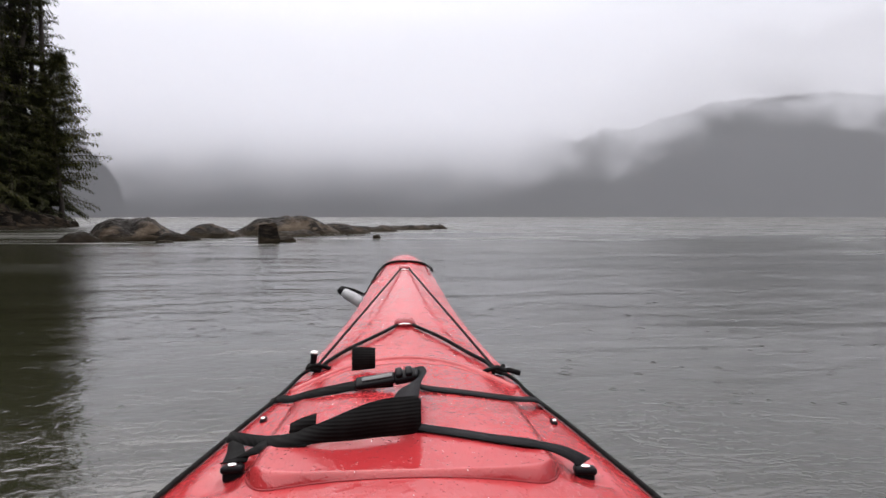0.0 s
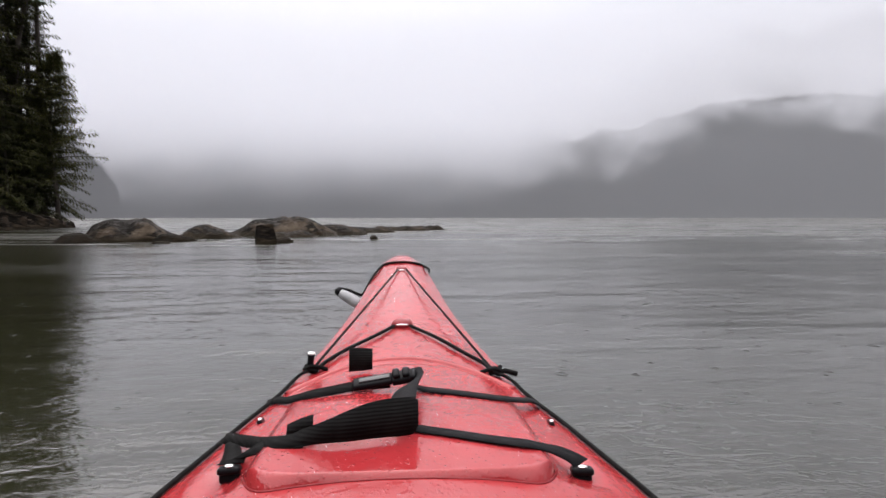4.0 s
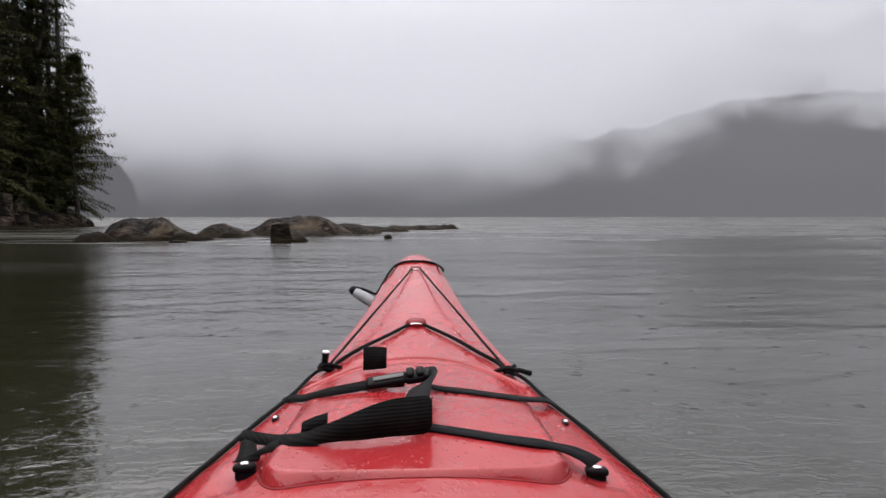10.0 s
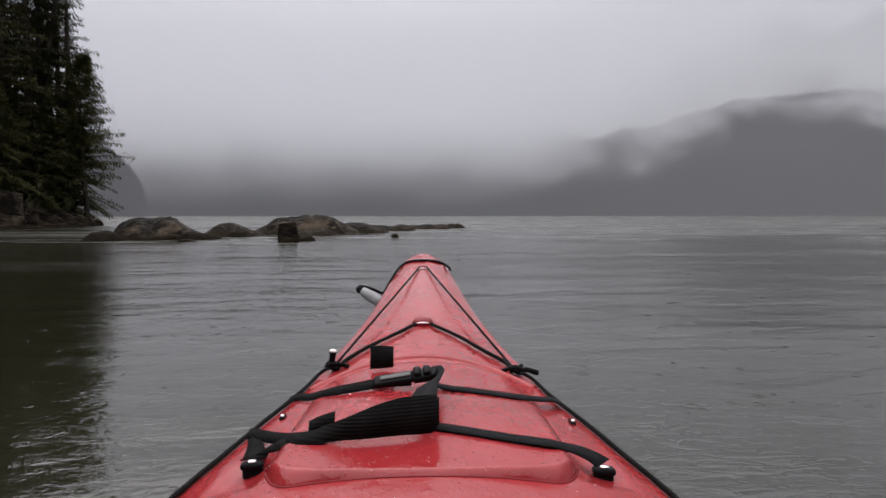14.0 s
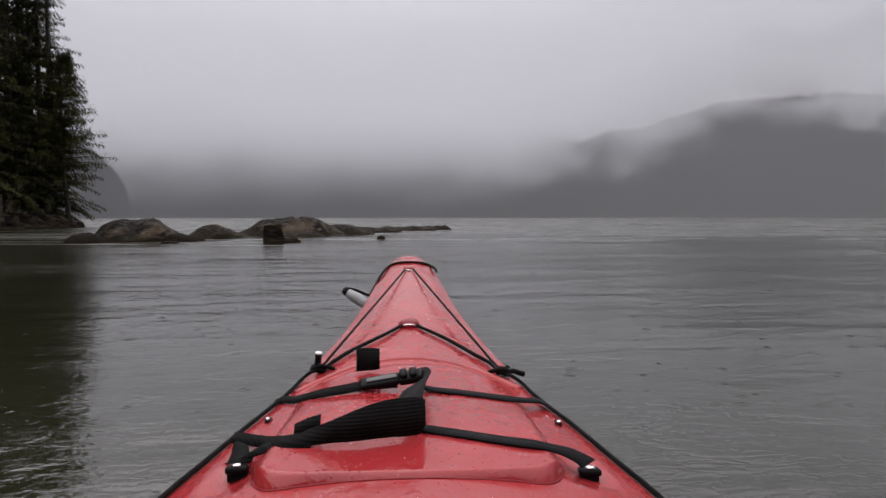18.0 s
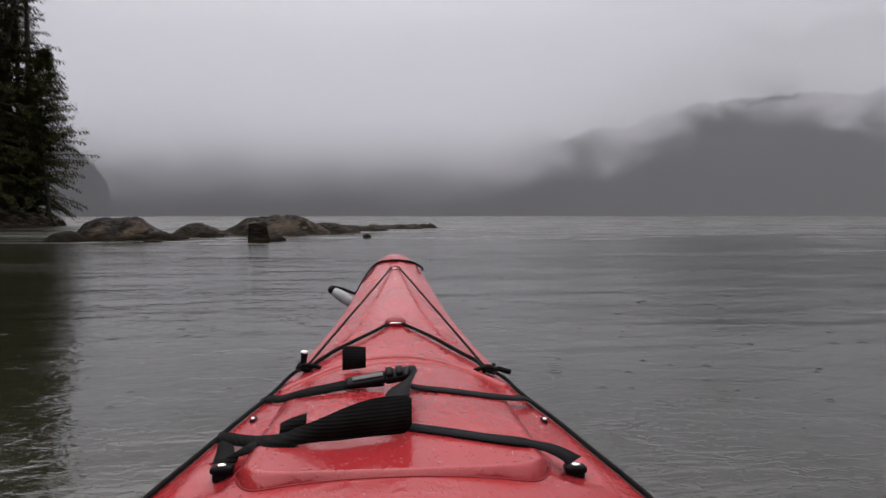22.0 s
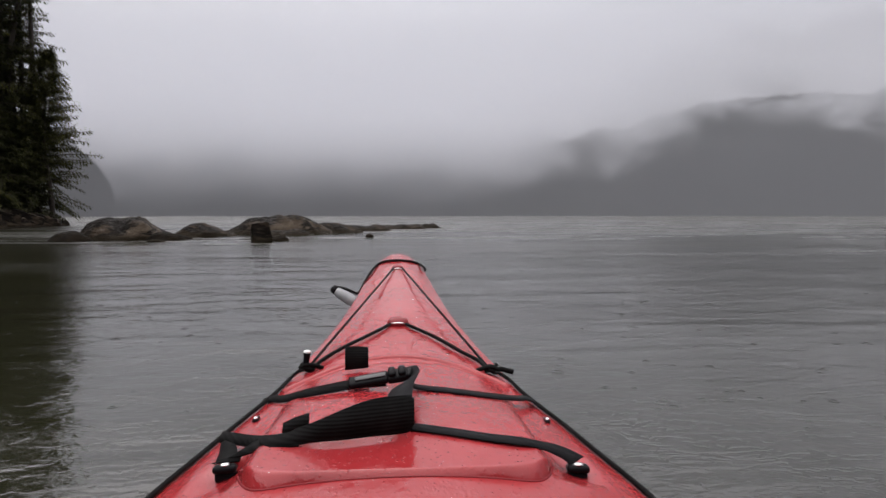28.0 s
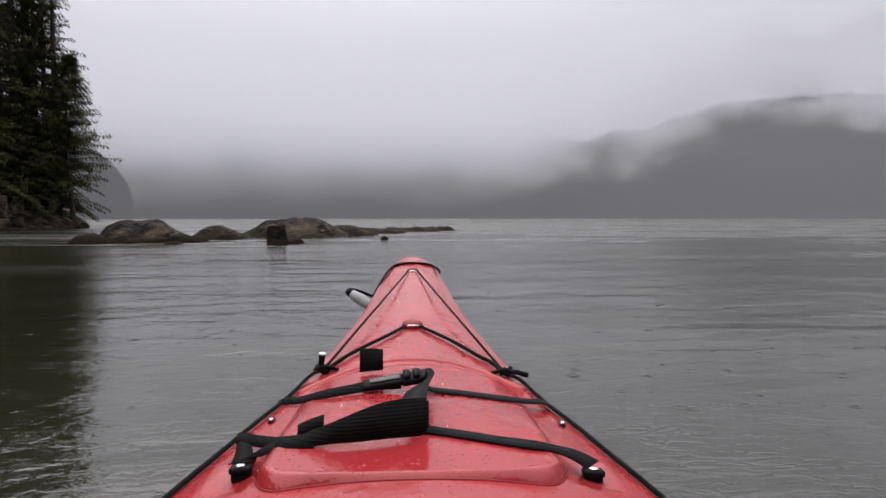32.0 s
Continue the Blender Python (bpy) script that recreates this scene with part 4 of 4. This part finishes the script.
# strap lugs with their bolts, set in the moulded pockets
def lug(x, y, z, sgn):
    at = Vector((x, y, z))
    tilt = Matrix.Rotation(radians(-sgn * 8), 3, "Z") @ Matrix.Rotation(radians(-12), 3, "X")
    body = part("strap_lug", block((0.027, 0.022, 0.009), at + Vector((0, 0, 0.002)), 0.0038, 3, tilt), PLASTIC, kayak, "black strap lug in a moulded pocket")
    part("lug_foot", block((0.024, 0.018, 0.012), at + Vector((0, 0.003, -0.008)), 0.003, 2, tilt), PLASTIC, body)
    part("bolt", lathe(((0.0064, 0.0), (0.0064, 0.0012), (0.0050, 0.0026), (0.0018, 0.0031)), at + tilt @ Vector((0, -0.004, 0.0062)), 20, tilt), STEEL, body, "shiny steel bolt head")


lug(-0.2060, 0.728, 0.2765, -1)
lug(0.2175, 0.712, 0.2705, 1)


def cord_lug(x, y):
    at = on_deck(x, y)
    body = part("cord_lug", block((0.009, 0.020, 0.008), at + Vector((0, 0, 0.001)), 0.0032, 3), PLASTIC, kayak, "small black cord lug on the gunwale")
    part("bolt", lathe(((0.0036, 0.0), (0.0036, 0.001), (0.0028, 0.0024), (0.001, 0.0028)), at + Vector((0, -0.004, 0.0046)), 16), STEEL, body, "shiny steel bolt head")


cord_lug(-0.2165, 0.935)
cord_lug(0.2265, 0.903)

# front hatch strap with its buckle
half = Vector((0, 0.0125, 0))
part("front_strap", ribbon([(on_deck(x, y, l), half) for x, y, l in ((0.230, 0.986, 0.005), (0.210, 0.970, 0.013), (0.185, 0.953, 0.013), (0.1439, 0.942, 0.003), (0.0832, 0.9595, 0.003), (0.0353, 0.976, 0.004), (0.012, 0.985, 0.010))]), WEB_GREY, kayak, "flat dark webbing hatch strap")
part("front_strap", ribbon([(on_deck(x, y, l), Vector((0, 0.0085, z))) for x, y, l, z in ((-0.228, 1.036, 0.004, 0.001), (-0.207, 1.022, 0.006, 0.003), (-0.1873, 1.005, 0.006, 0.003), (-0.1432, 0.980, 0.006, 0.004), (-0.1078, 0.983, 0.007, 0.005), (-0.0722, 0.990, 0.009, 0.005), (-0.019, 0.990, 0.010, 0.004))]), WEB, kayak, "black webbing hatch strap")
bt = Matrix.Rotation(radians(-9), 3, "Y") @ Matrix.Rotation(radians(22), 3, "X")
buckle = part("buckle", block((0.066, 0.025, 0.011), (-0.048, 0.985, 0.3119), 0.0045, 3, bt), PLASTIC, kayak, "black plastic side-release buckle")
part("buckle_face", block((0.050, 0.0100, 0.0024), (-0.0450, 0.982, 0.3185), 0.0009, 2, bt), SHEEN, buckle, "black buckle face with its sky sheen painted grey")
part("buckle_tongue", block((0.037, 0.027, 0.013), (0.001, 0.987, 0.3182), 0.0045, 3, bt), PLASTIC, buckle, "glossy black buckle tongue")
for dx, dz in ((-0.010, 0.0), (0.006, 0.0022)):
    part("buckle_prong", block((0.012, 0.022, 0.008), (dx, 0.983, 0.3255 + dz), 0.0036, 3, bt), PLASTIC, buckle)
part("buckle_bar", tube([Vector((0.0167, 0.968, 0.3208)), Vector((0.0187, 0.987, 0.3265)), Vector((0.0177, 1.0035, 0.3198))], 0.0044, 4, 10), PLASTIC, buckle)

# rear hatch strap: flat on one half, a loose tail standing on edge over the other
part("rear_strap", ribbon([(on_deck(0.012, 0.779, 0.003), half), (on_deck(0.0653, 0.7518, 0.003), half), (on_deck(0.1117, 0.7282, 0.003), half), (on_deck(0.148, 0.714, 0.0035), half), (Vector((0.174, 0.715, 0.3005)), Vector((0.001, 0.0125, 0.0))),
                           (Vector((0.192, 0.719, 0.2935)), Vector((0.003, 0.0135, 0.001))), (Vector((0.208, 0.724, 0.2845)), Vector((0.006, 0.0135, 0.001))), (Vector((0.2195, 0.722, 0.2770)), Vector((0.011, 0.010, 0.001)))]), WEB_GREY, kayak, "flat dark webbing hatch strap")
TAIL = ((-0.2440, 0.845, 0.2745, 0.0030), (-0.2294, 0.828, 0.2796, 0.0040), (-0.1966, 0.788, 0.2901, 0.0037), (-0.1655, 0.745, 0.3035, 0.0039), (-0.1355, 0.733, 0.3095, 0.0052), (-0.1216, 0.731, 0.3139, 0.0079), (-0.0936, 0.725, 0.3226, 0.0127),
        (-0.0667, 0.728, 0.3281, 0.0177), (-0.0466, 0.733, 0.3312, 0.0206), (-0.0262, 0.739, 0.3328, 0.0225), (-0.0021, 0.745, 0.3327, 0.0232), (0.0127, 0.750, 0.3324, 0.0219), (0.0200, 0.752, 0.3350, 0.0150))
part("strap_tail", ribbon([(Vector((x, y, z)), Vector((0, 0.003 + 0.010 * max(0.0, 1 - h / 0.012), h))) for x, y, z, h in TAIL], 0.0024), WEB, kayak, "wide ribbed black webbing tail standing on its edge")
part("strap_tail", ribbon([(Vector((0.0005, 0.768, 0.3470)), Vector((0.017, 0.003, 0.001))), (Vector((0.0055, 0.825, 0.3425)), Vector((0.015, 0.004, 0.002))), (Vector((0.0110, 0.872, 0.3365)), Vector((0.013, 0.005, 0.003))), (Vector((0.0190, 0.922, 0.3300)), Vector((0.011, 0.005, 0.005))),
                           (Vector((0.0262, 0.963, 0.3255)), Vector((0.008, 0.004, 0.006))), (Vector((0.0250, 0.987, 0.3262)), Vector((0.005, 0.007, 0.006))), (Vector((0.0125, 0.994, 0.3229)), Vector((0.001, 0.010, 0.004)))]), WEB_GREY, kayak, "twisted end of black webbing")
part("strap_tail", ribbon([(Vector((-0.118, 0.728, 0.3080)), Vector((0, 0.007, 0.002))), (Vector((-0.150, 0.735, 0.3050)), Vector((0.002, 0.008, 0.003))), (Vector((-0.1800, 0.744, 0.2965)), Vector((0.006, 0.009, 0.005))), (Vector((-0.1970, 0.741, 0.2905)), Vector((0.011, 0.006, 0.004))), (Vector((-0.2060, 0.731, 0.2845)), Vector((0.015, 0.002, 0.0)))]), WEB, kayak, "black webbing hatch strap")
part("strap_tail", ribbon([(Vector((-0.2300, 0.825, 0.2770)), Vector((0.006, 0.008, 0.001))), (Vector((-0.2180, 0.785, 0.2800)), Vector((0.009, 0.006, 0.002))), (Vector((-0.2080, 0.745, 0.2815)), Vector((0.013, 0.004, 0.001)))]), WEB, kayak, "black webbing hatch strap")
part("strap_tab", ribbon([(Vector((-0.1450, 0.765, 0.3120)), Vector((0, 0.004, 0.0057))), (Vector((-0.1304, 0.768, 0.3170)), Vector((0, 0.004, 0.0068))), (Vector((-0.1128, 0.772, 0.3212)), Vector((0, 0.004, 0.0072)))]), WEB, kayak, "short black webbing end")
part("strap_tab", ribbon([(Vector((-0.0975, 1.121, 0.3165)), Vector((0, 0.003, 0.0213))), (Vector((-0.075, 1.122, 0.3172)), Vector((0, 0.003, 0.0205))), (Vector((-0.0545, 1.121, 0.3176)), Vector((0, 0.003, 0.0187)))]), WEB, kayak, "square black webbing end standing upright")


# rain beads standing on the deck
def build_beads():
    rng = random.Random(19)
    verts, faces = [], []
    for _ in range(1500):
        y = rng.uniform(0.45, 2.15) if rng.random() < 0.5 else rng.uniform(0.45, 1.0)
        x = rng.uniform(-0.92, 0.92) * station(1, y)
        r = rng.uniform(0.0005, 0.0014) * (1.5 if rng.random() < 0.1 else 1)
        sx, sy = rng.uniform(0.8, 1.5), rng.uniform(0.8, 1.6)
        z = top_z(x, y) - 0.0003
        i, n = len(verts), 7
        for q, hh in ((1.0, 0.0), (0.72, 0.33)):
            for s in range(n):
                a = 2 * math.pi * s / n
                verts.append((x + r * q * sx * math.cos(a), y + r * q * sy * math.sin(a), z + r * hh))
        verts.append((x, y, z + r * 0.46))
        for s in range(n):
            t = (s + 1) % n
            faces += [(i + s, i + t, i + n + t, i + n + s), (i + n + s, i + n + t, i + 2 * n)]
    ob = new("rain_beads", solid("rain_beads", verts, faces, BEAD))
    ob.parent = kayak
    return tagged(ob, "clear raindrops beaded on the red deck", kind="stuff")


build_beads()
